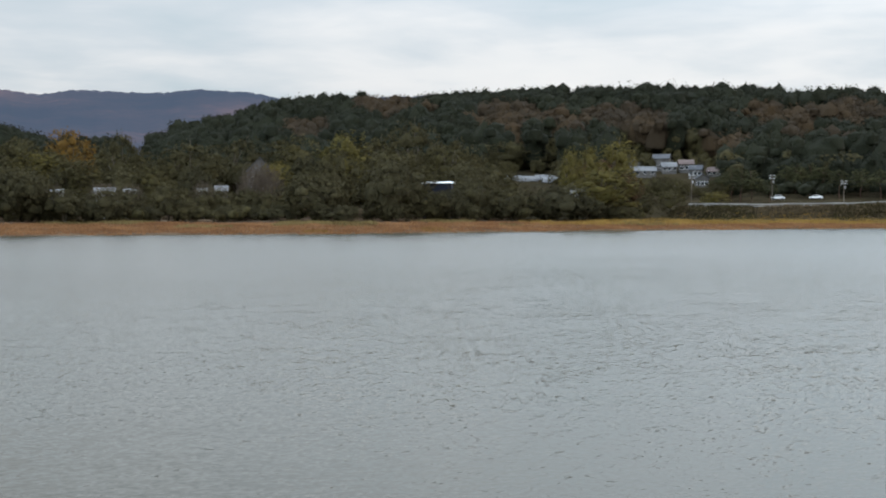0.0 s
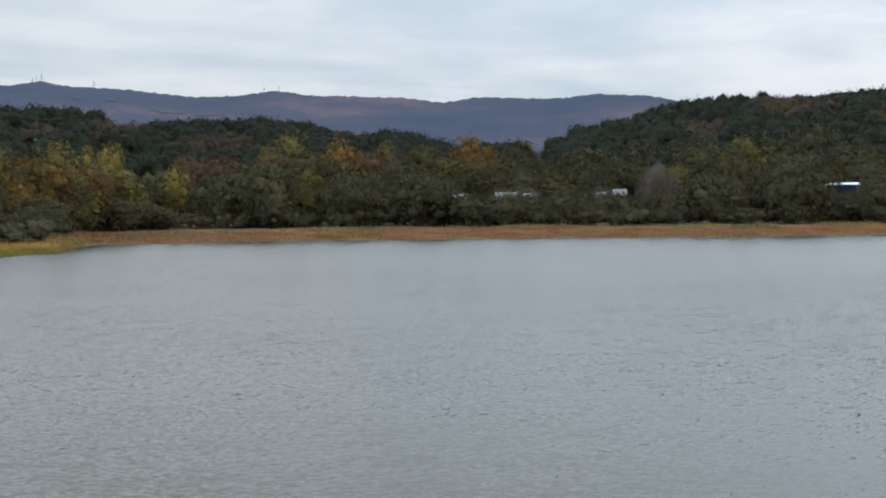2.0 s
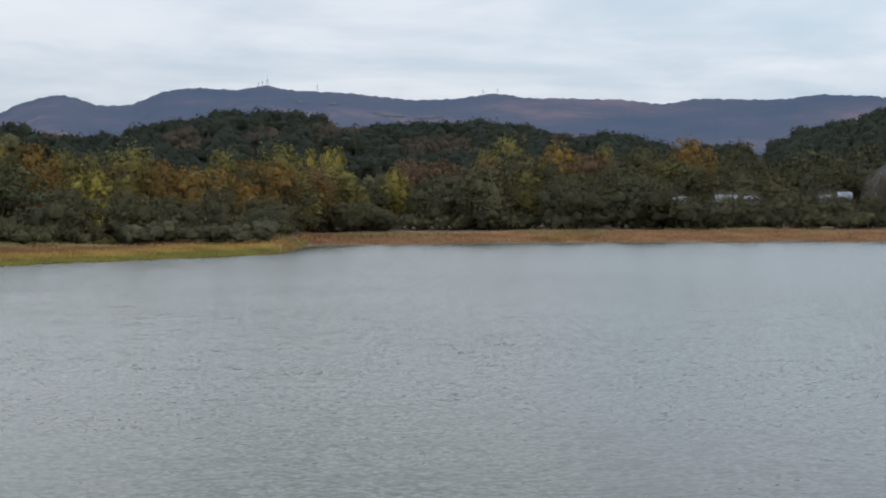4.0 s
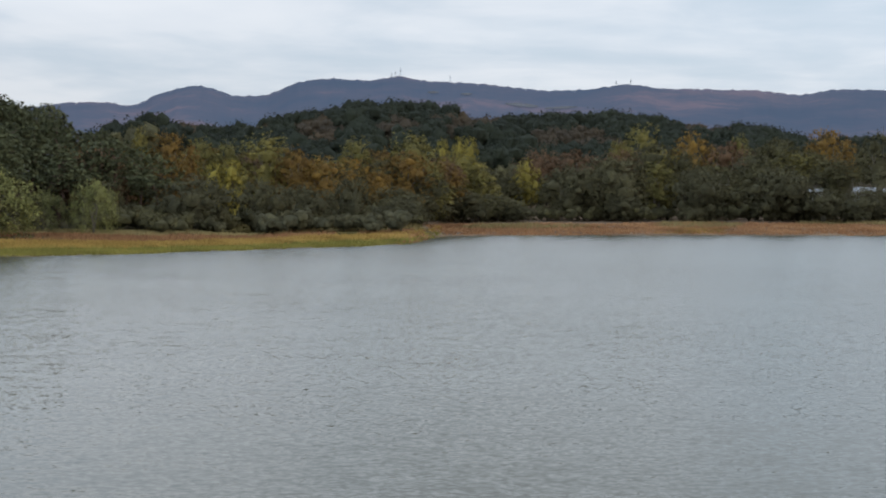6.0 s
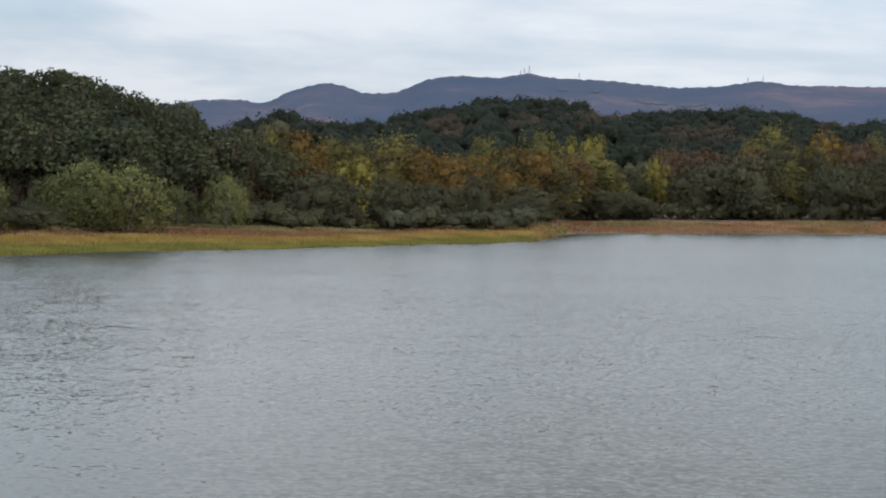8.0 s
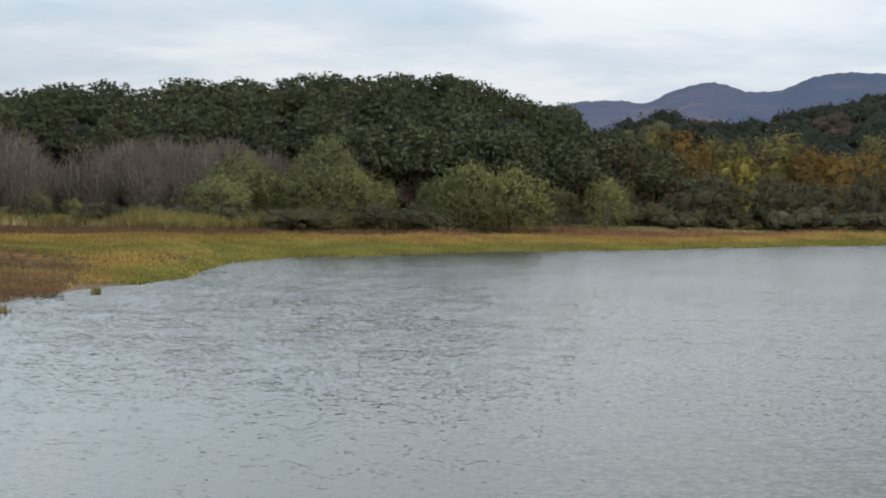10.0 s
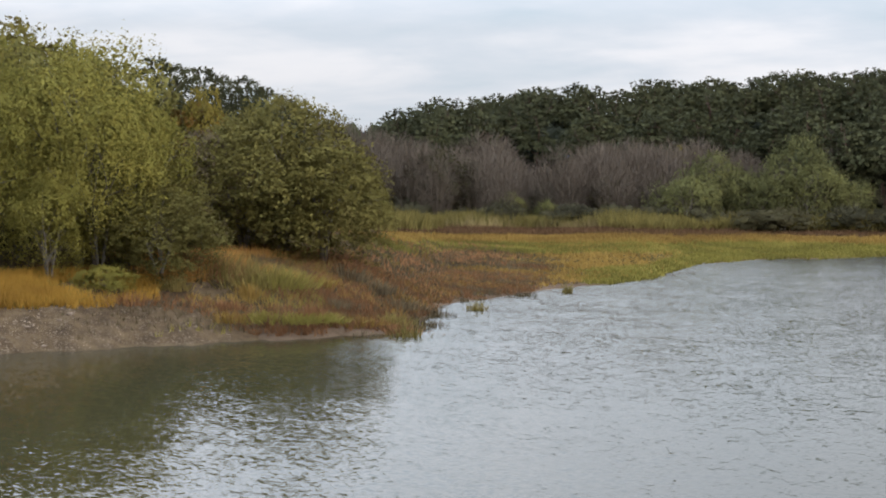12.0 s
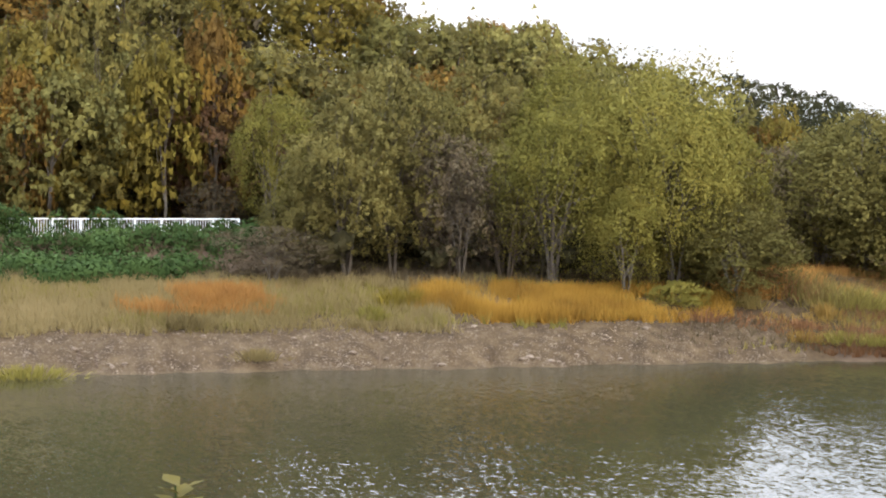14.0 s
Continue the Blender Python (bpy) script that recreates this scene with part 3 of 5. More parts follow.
def pine(name, rng, mat, height=13.0, width=6.5, count=900, size=0.45, bare=0.4):
    """A red pine: bare stem below, flat uneven tiers of needle tufts above."""
    root = new(name)
    pts = [Vector((0, 0, -0.4))] + [Vector((rng.normal() * 0.15 * i, rng.normal() * 0.15 * i, height * i / 5)) for i in range(1, 6)]
    out = [limb(pts, [0.24, 0.2, 0.17, 0.13, 0.09, 0.03])]
    cs, rs = [], []
    for i in range(17):
        u = (i + 0.8 * rng.random()) / 17
        z = height * (bare + (1.0 - bare) * u)
        env = width / 2 * (1 - u ** 2.4) + 0.4
        w_ = i * 2.4 + rng.random()
        off = env * (0.3 + 0.55 * rng.random())
        q = (0.8 + env * 0.34) * (0.6 + 0.6 * rng.random())
        c = Vector((math.cos(w_) * off, math.sin(w_) * off, min(z, height * 0.96) + rng.normal() * 0.3))
        cs.append(tuple(c))
        rs.append((q, q, q * (0.5 + 0.35 * rng.random())))
        if i % 2 == 0:
            st = Vector((0, 0, z - off * 0.25))
            out.append(limb([st, st.lerp(c, 0.6), c], [0.07, 0.05, 0.02], 4))
    v, f = join(out)
    part("trunk", v, f, M_pinebark, root)
    v, f, nn = domes(rng, cs, rs, count, size, 0.62, 0.28, 1, 0.4, 0.25, (0, 0, height * 0.5), 1.15, own=0.55, out=0.6, slim=1.5, spray=5, hard=0)
    sheet("crown", v, f, mat, root, normals=nn)
    return root


def twiggy(name, rng, mat, height=6.0, width=4.0, count=260, thick=0.02):
    """A leafless thicket tree: upright stems that split into fine twigs."""
    root = new(name)
    out = []
    for i in range(5):
        w_ = i * 1.26 + rng.random()
        t_ = Vector((math.cos(w_), math.sin(w_), 0)) * width * 0.16
        out.append(limb([Vector((t_.x * 0.2, t_.y * 0.2, -0.2)), t_ + Vector((0, 0, height * 0.4)), t_ * 1.8 + Vector((0, 0, height * 0.75))], [0.09, 0.06, 0.02], 4))
    v, f = join(out)
    part("trunk", v, f, M_twig, root)
    e = rng.normal(size=(count, 3))
    e /= np.linalg.norm(e, axis=1)[:, None]
    p = e * (0.25 + 0.75 * rng.random(count) ** 0.5)[:, None] * np.array((width * 0.45, width * 0.45, height * 0.42)) + np.array((0, 0, height * 0.47))
    d = np.stack([p[:, 0] * 0.12 + rng.normal(size=count) * 0.3, p[:, 1] * 0.12 + rng.normal(size=count) * 0.3, np.full(count, 0.9)], 1) * (height * (0.06 + 0.1 * rng.random(count)))[:, None]
    sd = rng.normal(size=(count, 3)) * thick * 1.6
    sd[:, 2] = 0
    v = np.stack([p - sd, p + sd, p + d], 1).reshape(-1, 3)
    sheet("crown", v, np.arange(3 * count).reshape(-1, 3), mat, root)
    return root


def planted(ob, a, d, height=1.0, width=None, sink=0.1, turn=None):
    """The thing, or a copy of it, at a place of the plan, scaled."""
    w_ = height if width is None else width
    x, y, z = stand(a, d, sink)
    m = pose(x, y, z, 0, 0, a + random.uniform(-45, 45) if turn is None else turn) @ Matrix.Diagonal((w_ * random.uniform(0.9, 1.1), w_, height, 1))
    c = copy_thing(ob, m)
    return c

# ---- woods on the hills: far canopies, beyond counting ----
rng = np.random.default_rng(7)


def canopy(name, spots, mat, label, clump=125, size=0.5, spire=False, core=0.9):
    """Far tree crowns, too many to count, as one object."""
    vs, fs, ns, total = [], [], [], 0
    for a, d, hgt, wid in spots:
        x, y, z = stand(a, d, 0)
        tall = 0.54 if spire else 0.5
        cs, rs = [(0, 0, hgt * (1 - tall))], [(wid * 0.5, wid * 0.5, hgt * tall * 0.96)]
        for k in range(3):
            w_, q = rng.random() * 6.3, wid * (0.2 + 0.12 * rng.random())
            cs.append((math.cos(w_) * wid * 0.3, math.sin(w_) * wid * 0.3, hgt * (0.62 + 0.22 * rng.random())))
            rs.append((q, q, q * (1.0 if spire else 0.8)))
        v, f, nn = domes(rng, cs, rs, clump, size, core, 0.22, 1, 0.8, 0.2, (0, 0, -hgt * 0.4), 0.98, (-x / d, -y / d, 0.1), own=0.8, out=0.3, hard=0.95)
        vs.append(v + np.array((x, y, z)))
        fs.append(f + total)
        ns.append(nn)
        total += len(v)
    return tagged(sheet(name, np.concatenate(vs), np.concatenate(fs), mat, normals=np.concatenate(ns)), label, "woods", kind="stuff")


def spots(n, a0, a1, d0, d1, h0, h1, keep=None):
    out = []
    while len(out) < n:
        a = rng.uniform(a0, a1)
        d = math.sqrt(rng.uniform(d0 * d0, d1 * d1))
        if keep is None or keep(a, d):
            hgt = rng.uniform(h0, h1)
            out.append((a, d, hgt, hgt * rng.uniform(0.6, 0.95)))
    return out


BROWN = [(-29.7, 2.75, 1.6, 0.6), (-31.4, 2.6, 0.6, 0.5), (-33.8, 2.65, 1.7, 0.5), (-39.3, 2.75, 1.8, 0.4), (-41.5, 2.8, 1.3, 0.5), (-37.2, 1.9, 1.2, 0.35), (-25.2, 3.1, 1.6, 0.35), (-22.3, 2.3, 1.0, 0.35), (-40.5, 1.9, 1.4, 0.3),
         (-1.6, 2.5, 1.3, 0.3), (-5.2, 1.9, 1.5, 0.4), (0.9, 2.3, 0.8, 0.3), (6.9, 2.5, 1.3, 0.4), (8.6, 2.3, 0.8, 0.3), (-9.8, 2.35, 1.2, 0.3), (3.9, 2.2, 1.0, 0.35)]     # autumn patches: azimuth, elevation and their spans


def autumnal(a, d):
    e = math.degrees(math.atan2(float(ground(a, d)) + 8 - EYE, d)) + 0.12 * float(wob(a, d, 30, 2))
    return any(((a - p) / w_) ** 2 + ((e - q) / h_) ** 2 < 1 for p, q, w_, h_ in BROWN)


def clear(a, d):
    """The village, the polytunnels and the far road stand clear of the woods."""
    return not (a < -33.2 and d < (628 if a > -37.4 else 540)) and not (-31.6 < a < -29 and d < 592)


piney = lambda a, d: clear(a, d) and not autumnal(a, d)
leafy = lambda a, d: clear(a, d) and autumnal(a, d)
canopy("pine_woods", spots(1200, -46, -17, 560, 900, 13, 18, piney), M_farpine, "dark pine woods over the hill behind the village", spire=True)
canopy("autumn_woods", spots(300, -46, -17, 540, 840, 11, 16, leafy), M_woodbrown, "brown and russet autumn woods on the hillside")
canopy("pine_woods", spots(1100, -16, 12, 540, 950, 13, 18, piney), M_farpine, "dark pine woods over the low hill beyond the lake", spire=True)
canopy("autumn_woods", spots(210, -16, 12, 480, 840, 11, 16, leafy), M_woodbrown, "brown and russet autumn woods below the pines")
canopy("thicket", spots(46, -37.6, -33.2, 596, 640, 3.5, 6), M_olive, "low scrub behind the village roofs", size=0.3)
canopy("thicket", spots(26, -31.6, -29, 580, 605, 3.5, 6), M_olive, "low scrub behind the polytunnels")
canopy("mixed_woods", spots(110, -45, -37.4, 535, 620, 9, 13), M_farpine, "dark woods beyond the far road")
canopy("mixed_woods", spots(230, -46, 12, 450, 640, 9, 13, clear), M_olive, "dull green broadleaved woods at the foot of the hills")

# ---- single trees ----
R = lambda k: np.random.default_rng(k)
P = {
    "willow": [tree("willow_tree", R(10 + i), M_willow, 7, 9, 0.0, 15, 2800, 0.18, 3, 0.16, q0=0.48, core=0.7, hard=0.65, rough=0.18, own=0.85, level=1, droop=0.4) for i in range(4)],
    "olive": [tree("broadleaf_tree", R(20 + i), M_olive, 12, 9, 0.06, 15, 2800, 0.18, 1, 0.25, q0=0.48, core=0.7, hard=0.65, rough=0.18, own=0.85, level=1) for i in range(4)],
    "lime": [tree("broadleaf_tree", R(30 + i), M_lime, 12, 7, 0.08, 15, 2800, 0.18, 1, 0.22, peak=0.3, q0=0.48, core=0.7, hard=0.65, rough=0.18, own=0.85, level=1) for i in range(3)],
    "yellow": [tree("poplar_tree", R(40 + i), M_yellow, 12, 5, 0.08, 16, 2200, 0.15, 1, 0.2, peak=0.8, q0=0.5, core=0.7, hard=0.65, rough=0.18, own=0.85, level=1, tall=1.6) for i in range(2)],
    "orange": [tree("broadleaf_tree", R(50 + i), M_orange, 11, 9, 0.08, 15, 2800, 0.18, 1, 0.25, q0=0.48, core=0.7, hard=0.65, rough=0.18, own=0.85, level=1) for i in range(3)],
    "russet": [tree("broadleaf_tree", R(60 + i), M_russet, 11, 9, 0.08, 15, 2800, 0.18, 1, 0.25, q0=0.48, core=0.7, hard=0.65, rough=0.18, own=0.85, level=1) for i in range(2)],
    "pine": [pine("pine_tree", R(70 + i), M_pine, 13, 7, 1500, 0.25, 0.3 + 0.08 * i) for i in range(4)],
    "bare": [twiggy("bare_tree", R(80 + i), M_twig, 9, 5.5, 1400, 0.012) for i in range(3)],
    "flatwillow": [tree("willow_tree", R(90 + i), M_flatwillow, 7, 9, 0.0, 26, 7000, 0.125, 3, 0.16, q0=0.42, core=0.6, hard=0, own=0.85, droop=0.6, slim=1.3, coat=1.15, body=0.7, spray=7) for i in range(3)],
}
SIZE = {"willow": (7, 9), "olive": (12, 9), "lime": (12, 7), "yellow": (12, 5), "orange": (11, 9), "russet": (11, 9), "pine": (13, 7), "bare": (9, 5.5), "flatwillow": (7, 9)}
LABEL = {
    "willow": "grey-green rounded willow with branches down to the shore",
    "olive": "dull olive-green broadleaved tree with a full crown",
    "lime": "yellow-green broadleaved tree turning in autumn",
    "yellow": "slender yellow autumn poplar among green trees",
    "orange": "orange-brown autumn tree with a broad crown",
    "russet": "dark russet autumn tree with a broad crown",
    "pine": "dark green red pine with a bare stem and flat tiers",
    "flatwillow": "pale grey-green willow spreading over the reed flats",
    "bare": "leafless grey-brown tree in a lakeside thicket",
}
NEARP = {}


def grow(kind, a, d, height, width=None, group="", label=""):
    pool = NEARP.get(kind) or P[kind]
    h0, w0 = SIZE[kind]
    ob = planted(random.choice(pool), a, d, height / h0, (width or height * w0 / h0) / w0, 0.15)
    return tagged(ob, label or LABEL[kind], "tree", group or "trees round the lake")


TOPS = [(-34.6, 1.2), (-34.1, 2.1), (-32.9, 2.05), (-31.6, 1.8), (-29.6, 2.1), (-27.6, 2.3), (-26, 2.75), (-23.5, 2.4), (-20.5, 1.95), (-17.4, 2.2), (-15.4, 2.45), (-14, 2.4), (-12, 1.95), (-9.2, 1.8), (-8.4, 2.3), (-7.2, 2.4), (-5.5, 1.5), (-3.5, 1.35), (-2.1, 1.2), (-1.3, 2.0), (0.9, 2.25), (2.9, 1.8), (4.9, 1.75), (6.6, 2.2), (8.8, 2.3), (10.2, 2.4), (13, 2.4)]


def to_top(a, d, el):
    return EYE + d * math.tan(radians(el)) - float(ground(a, d))


# trees of the shore that can be told apart: kind, azimuth, distance, elevation of the top, width
random.seed(21)
SHORE_ROW = [("willow", -12.2, 372, 1.08, 14), ("willow", -13.6, 412, 1.0, 12), ("willow", -15.9, 414, 1.15, 15), ("willow", -17.5, 380, 0.61, 11), ("willow", -18.5, 420, 1.22, 10), ("willow", -22.6, 387, 0.99, 16), ("willow", -23.5, 381, -0.06, 11), ("willow", -25.4, 398, 1.42, 19),
             ("willow", -28.5, 413, 1.0, 12), ("willow", -29.7, 415, 0.56, 13), ("willow", -31.3, 420, 0.6, 17), ("lime", -33.1, 436, 1.22, 20), ("willow", -32.4, 424, 0.23, 11), ("olive", -34.5, 440, 0.3, 5), ("olive", -35.4, 449, 0.48, 10)]
BAY_ROW = [("willow", 2.9, 279, 0.73, 8), ("willow", 1.1, 310, 0.46, 11), ("willow", -0.9, 352, 0.52, 14), ("willow", -2.5, 358, 0.24, 11), ("olive", -2.3, 376, 1.13, 15), ("yellow", -3.5, 375, 1.5, 7), ("willow", -5.1, 369, 1.23, 16), ("willow", -6.6, 372, 1.5, 17), ("willow", -7.0, 365, 0.31, 10),
           ("lime", -8.2, 380, 1.42, 10), ("willow", -9.5, 373, 1.16, 14), ("olive", -10.6, 385, 1.21, 11), ("willow", -12.5, 374, 1.11, 11), ("willow", -13.9, 372, 0.44, 12), ("willow", -15.4, 373, 0.47, 12)]
SECOND_ROW = [("olive", -12.5, 426, 2.26, 20), ("orange", -14.1, 466, 2.51, 16), ("olive", -15.8, 445, 2.49, 15), ("olive", -18.1, 440, 2.17, 22), ("olive", -20.0, 452, 2.32, 20), ("olive", -21.9, 450, 2.4, 18), ("lime", -23.8, 435, 2.48, 18), ("olive", -24.8, 454, 2.41, 18), ("olive", -26.1, 467, 2.95, 19),
              ("olive", -27.6, 454, 2.31, 15), ("olive", -29.2, 600, 2.23, 26), ("olive", -30.5, 600, 1.97, 22), ("lime", -31.8, 454, 1.93, 7), ("lime", -32.5, 463, 2.03, 8), ("lime", -33.5, 471, 2.23, 13)]
BAY_SECOND = [("yellow", -1.1, 389, 2.24, 6), ("yellow", -1.5, 396, 2.16, 6), ("yellow", -0.5, 385, 2.09, 5), ("lime", 0.5, 345, 2.37, 13), ("orange", 1.7, 330, 1.83, 10), ("lime", 2.6, 330, 2.21, 9), ("lime", -6.7, 424, 2.16, 7), ("lime", -7.6, 444, 2.66, 15), ("olive", -8.1, 408, 2.12, 14),
              ("orange", -9.4, 457, 2.44, 15), ("russet", -10.6, 451, 2.12, 14), ("lime", -11.0, 470, 2.32, 10), ("olive", -12.4, 425, 2.18, 24), ("olive", -9.1, 407, 1.88, 9), ("russet", -5.1, 429, 1.87, 15), ("russet", -4.0, 437, 1.75, 14), ("olive", -13.6, 428, 1.73, 16)]
SPIT_ROW = [("lime", 10.2, 300, 2.5, 5), ("orange", 9.1, 300, 2.34, 11), ("lime", 8.1, 306, 2.15, 8), ("yellow", 7.6, 290, 1.2, 6), ("yellow", 7.0, 290, 1.34, 6), ("lime", 7.1, 306, 2.07, 10), ("lime", 5.8, 302, 2.28, 11), ("orange", 4.8, 300, 1.85, 10), ("orange", 3.7, 300, 1.58, 12), ("olive", 2.9, 305, 1.36, 8), ("orange", 1.9, 312, 1.06, 8), ("lime", 0.3, 330, 1.08, 10),
            ("willow", 8.3, 264, 0.81, 13), ("willow", 6.0, 268, 0.71, 10), ("willow", 4.5, 273, 0.52, 9), ("willow", 11.6, 262, 0.66, 8)]
for row, group in ((SHORE_ROW, "willows along the far shore"), (BAY_ROW, "willows along the far shore"), (SECOND_ROW, "trees behind the far shore"), (BAY_SECOND, "trees behind the far shore"), (SPIT_ROW, "autumn trees by the spit")):
    for kind, a, d, el, wid in row:
        grow(kind, a, d, to_top(a, d, el), wid, group)
# lower trees between and behind them
random.seed(22)
HOUSE_GAPS = (-13.66, -15.3, -16.17, -18.69, -19.36, -20.72, -27.09, -29.71, -30.31, -30.92, -32.07)
for i in range(96):
    a = -34.0 + 36.2 * (i + random.random()) / 96
    d = float(shore(a)) + random.uniform(66, 125)
    if min(abs(a - g) for g in HOUSE_GAPS) < 0.5:
        d += 55
    if -31.5 < a < -29.2:
        continue
    hgt = to_top(a, d, float(table(TOPS, a))) * random.uniform(0.6, 0.86)
    if hgt < 3:
        continue
    kind = random.choices(("olive", "willow", "lime", "russet"), (6, 2, 1.2, 0.8))[0]
    grow(kind, a, d, hgt, hgt * random.uniform(0.8, 1.1), "trees behind the far shore")
for i in range(58):
    a = -34.2 + 36 * (i + random.random()) / 58
    d = float(shore(a)) + random.uniform(37, 50)
    hgt = random.uniform(2.6, 5.0)
    grow("willow", a, d, hgt, hgt * random.uniform(1.3, 1.9), "willows along the far shore")
# autumn trees behind the spit
random.seed(24)
for i in range(44):
    a = -2.5 + 15 * (i + random.random()) / 44
    d = max(random.uniform(318, 385) - 4 * max(a - 3, 0), float(shore(a)) + 50, float(shore(a + 0.5)) + 45)
    hgt = to_top(a, d, float(table(TOPS, a))) * random.uniform(0.55, 0.88)
    kind = random.choices(("lime", "olive", "orange", "yellow", "russet"), (3, 1.6, 3, 1.2, 0.9))[0]
    grow(kind, a, d, max(hgt, 4), None if kind == "yellow" else max(hgt, 4) * random.uniform(0.75, 1.0), "autumn trees by the spit")
for a, d, hgt, wid in [(-38.8, 500, 7, 6), (-39.9, 530, 9, 6), (-41.2, 515, 9, 7), (-42.6, 515, 9, 7), (-40.9, 540, 10, 7), (-43.5, 520, 9, 7), (-41.9, 520, 9, 7), (-39.4, 535, 9, 7), (-37.2, 520, 8, 6)]:
    grow("pine", a, d, hgt, wid, "trees by the far road")
for a, el in [(-34.25, 0.9), (-34.7, 0.98), (-35.15, 1.02), (-35.6, 0.95), (-36.0, 0.7), (-36.4, 0.45), (-36.9, 0.75), (-37.3, 0.95)]:
    d = random.uniform(505, 525)
    grow("olive", a, d, to_top(a, d, el), 8, "trees by the far road")
# pines of the near hill
random.seed(25)
n_pine = 0
while n_pine < 275:
    a, d = random.uniform(9.5, 36), random.uniform(232, 350)
    if a < 14.8 and d < 262 or a > 22 and d < 262:
        continue
    hgt = random.uniform(12, 14.8)
    grow("pine", a, d, hgt, hgt * random.uniform(0.5, 0.75), "pines on the near hill")
    n_pine += 1
for a, d, el in [(15.5, 300, 3.75), (15.0, 300, 3.45), (14.7, 300, 3.1), (16.2, 310, 4.0), (16.8, 310, 4.1), (17.5, 315, 4.2), (14.3, 305, 2.75)]:
    grow("pine", a, d, to_top(a, d, el), 7, "pines on the near hill")
for a, d, hgt in [(-37.5, 505, 10.5), (-37.8, 500, 10.5), (-38.2, 508, 9.5), (-39.7, 532, 10), (-40.2, 535, 10), (-40.6, 530, 9)]:
    grow("pine", a, d, hgt, hgt * 0.75, "trees by the far road")
grow("lime", -36.9, 462, to_top(-36.9, 462, 0.42), 10, "trees by the far road", "yellow-orange autumn bush beside the far road")
for a, d, kind, el in [(-13.6, 388, "bare", 0.75), (-15.15, 390, "bare", 0.85), (-15.5, 389, "bare", 0.8), (-16.2, 391, "bare", 0.8), (-18.7, 397, "bare", 0.9), (-20.5, 408, "bare", 1.5), (-20.75, 405, "bare", 1.65), (-21.0, 406, "bare", 1.45), (-20.3, 402, "willow", 0.5), (-20.95, 400, "willow", 0.35), (-19.3, 402, "bare", 0.8), (-19.3, 398, "willow", 0.42), (-18.7, 396, "willow", 0.44), (-16.2, 390, "willow", 0.47), (-27.1, 402, "willow", 0.36), (-26.8, 400, "willow", 0.42), (-27.5, 404, "willow", 0.5)]:
    hgt = to_top(a, d, el)
    grow(kind, a, d, hgt, hgt * (0.7 if kind == "bare" else 1.2), "trees behind the far shore")
for a, d, kind, hgt, wid in [(21.5, 248, "russet", 9, 8), (26, 255, "yellow", 10, 4), (33, 252, "olive", 9, 7)]:
    grow(kind, a, d, hgt, wid, "trees on the reed flats")
for a, d, el, wid in [(25.7, 214, 0.68, 8.8), (24.0, 222, 0.94, 7.2), (23.1, 220, 0.74, 8.8), (24.8, 222, 1.35, 8.5), (21.8, 222, 1.89, 9), (21.5, 220, 1.15, 9.6), (20.0, 222, 0.53, 6.2), (16.8, 226, 1.21, 8.8), (15.2, 228, 0.97, 12), (16.6, 226, 0.26, 11), (17.8, 228, 0.6, 7), (11.8, 240, 0.65, 7.5), (13.6, 242, 0.3, 7)]:
    grow("flatwillow", a, d, to_top(a, d, el), wid, "trees on the reed flats")
for a, d, kind, hgt, wid in [(34.6, 222, "olive", 10.5, 9), (33.3, 226, "olive", 9, 8), (30.2, 230, "willow", 6, 8), (28.4, 226, "olive", 7, 7), (32, 216, "flatwillow", 4.2, 4), (30.7, 214, "flatwillow", 3.6, 3.5), (24.6, 222, "olive", 8, 8), (26.6, 228, "olive", 7, 6)]:
    grow(kind, a, d, hgt, wid, "trees on the reed flats")
for a, d, kind, el, wid in [(20.2, 210, "willow", -0.33, 7), (22.4, 208, "willow", -0.42, 8), (23.4, 207, "willow", -0.5, 6), (18.6, 214, "willow", -0.35, 8), (32.2, 206, "willow", -0.2, 5), (29.6, 205, "willow", -0.3, 7), (27.8, 208, "willow", -0.45, 6)]:
    grow(kind, a, d, to_top(a, d, el), wid, "trees on the reed flats", "low round brown-green shrub in the reed")
for i in range(150):
    a, d = random.uniform(20.5, 41), random.uniform(214, 262)
    hgt = random.uniform(8, 13)
    if a < 25.5 and d < 236:
        continue
    grow("bare", a, d, hgt, hgt * random.uniform(0.55, 0.8), "bare trees behind the reed flats")

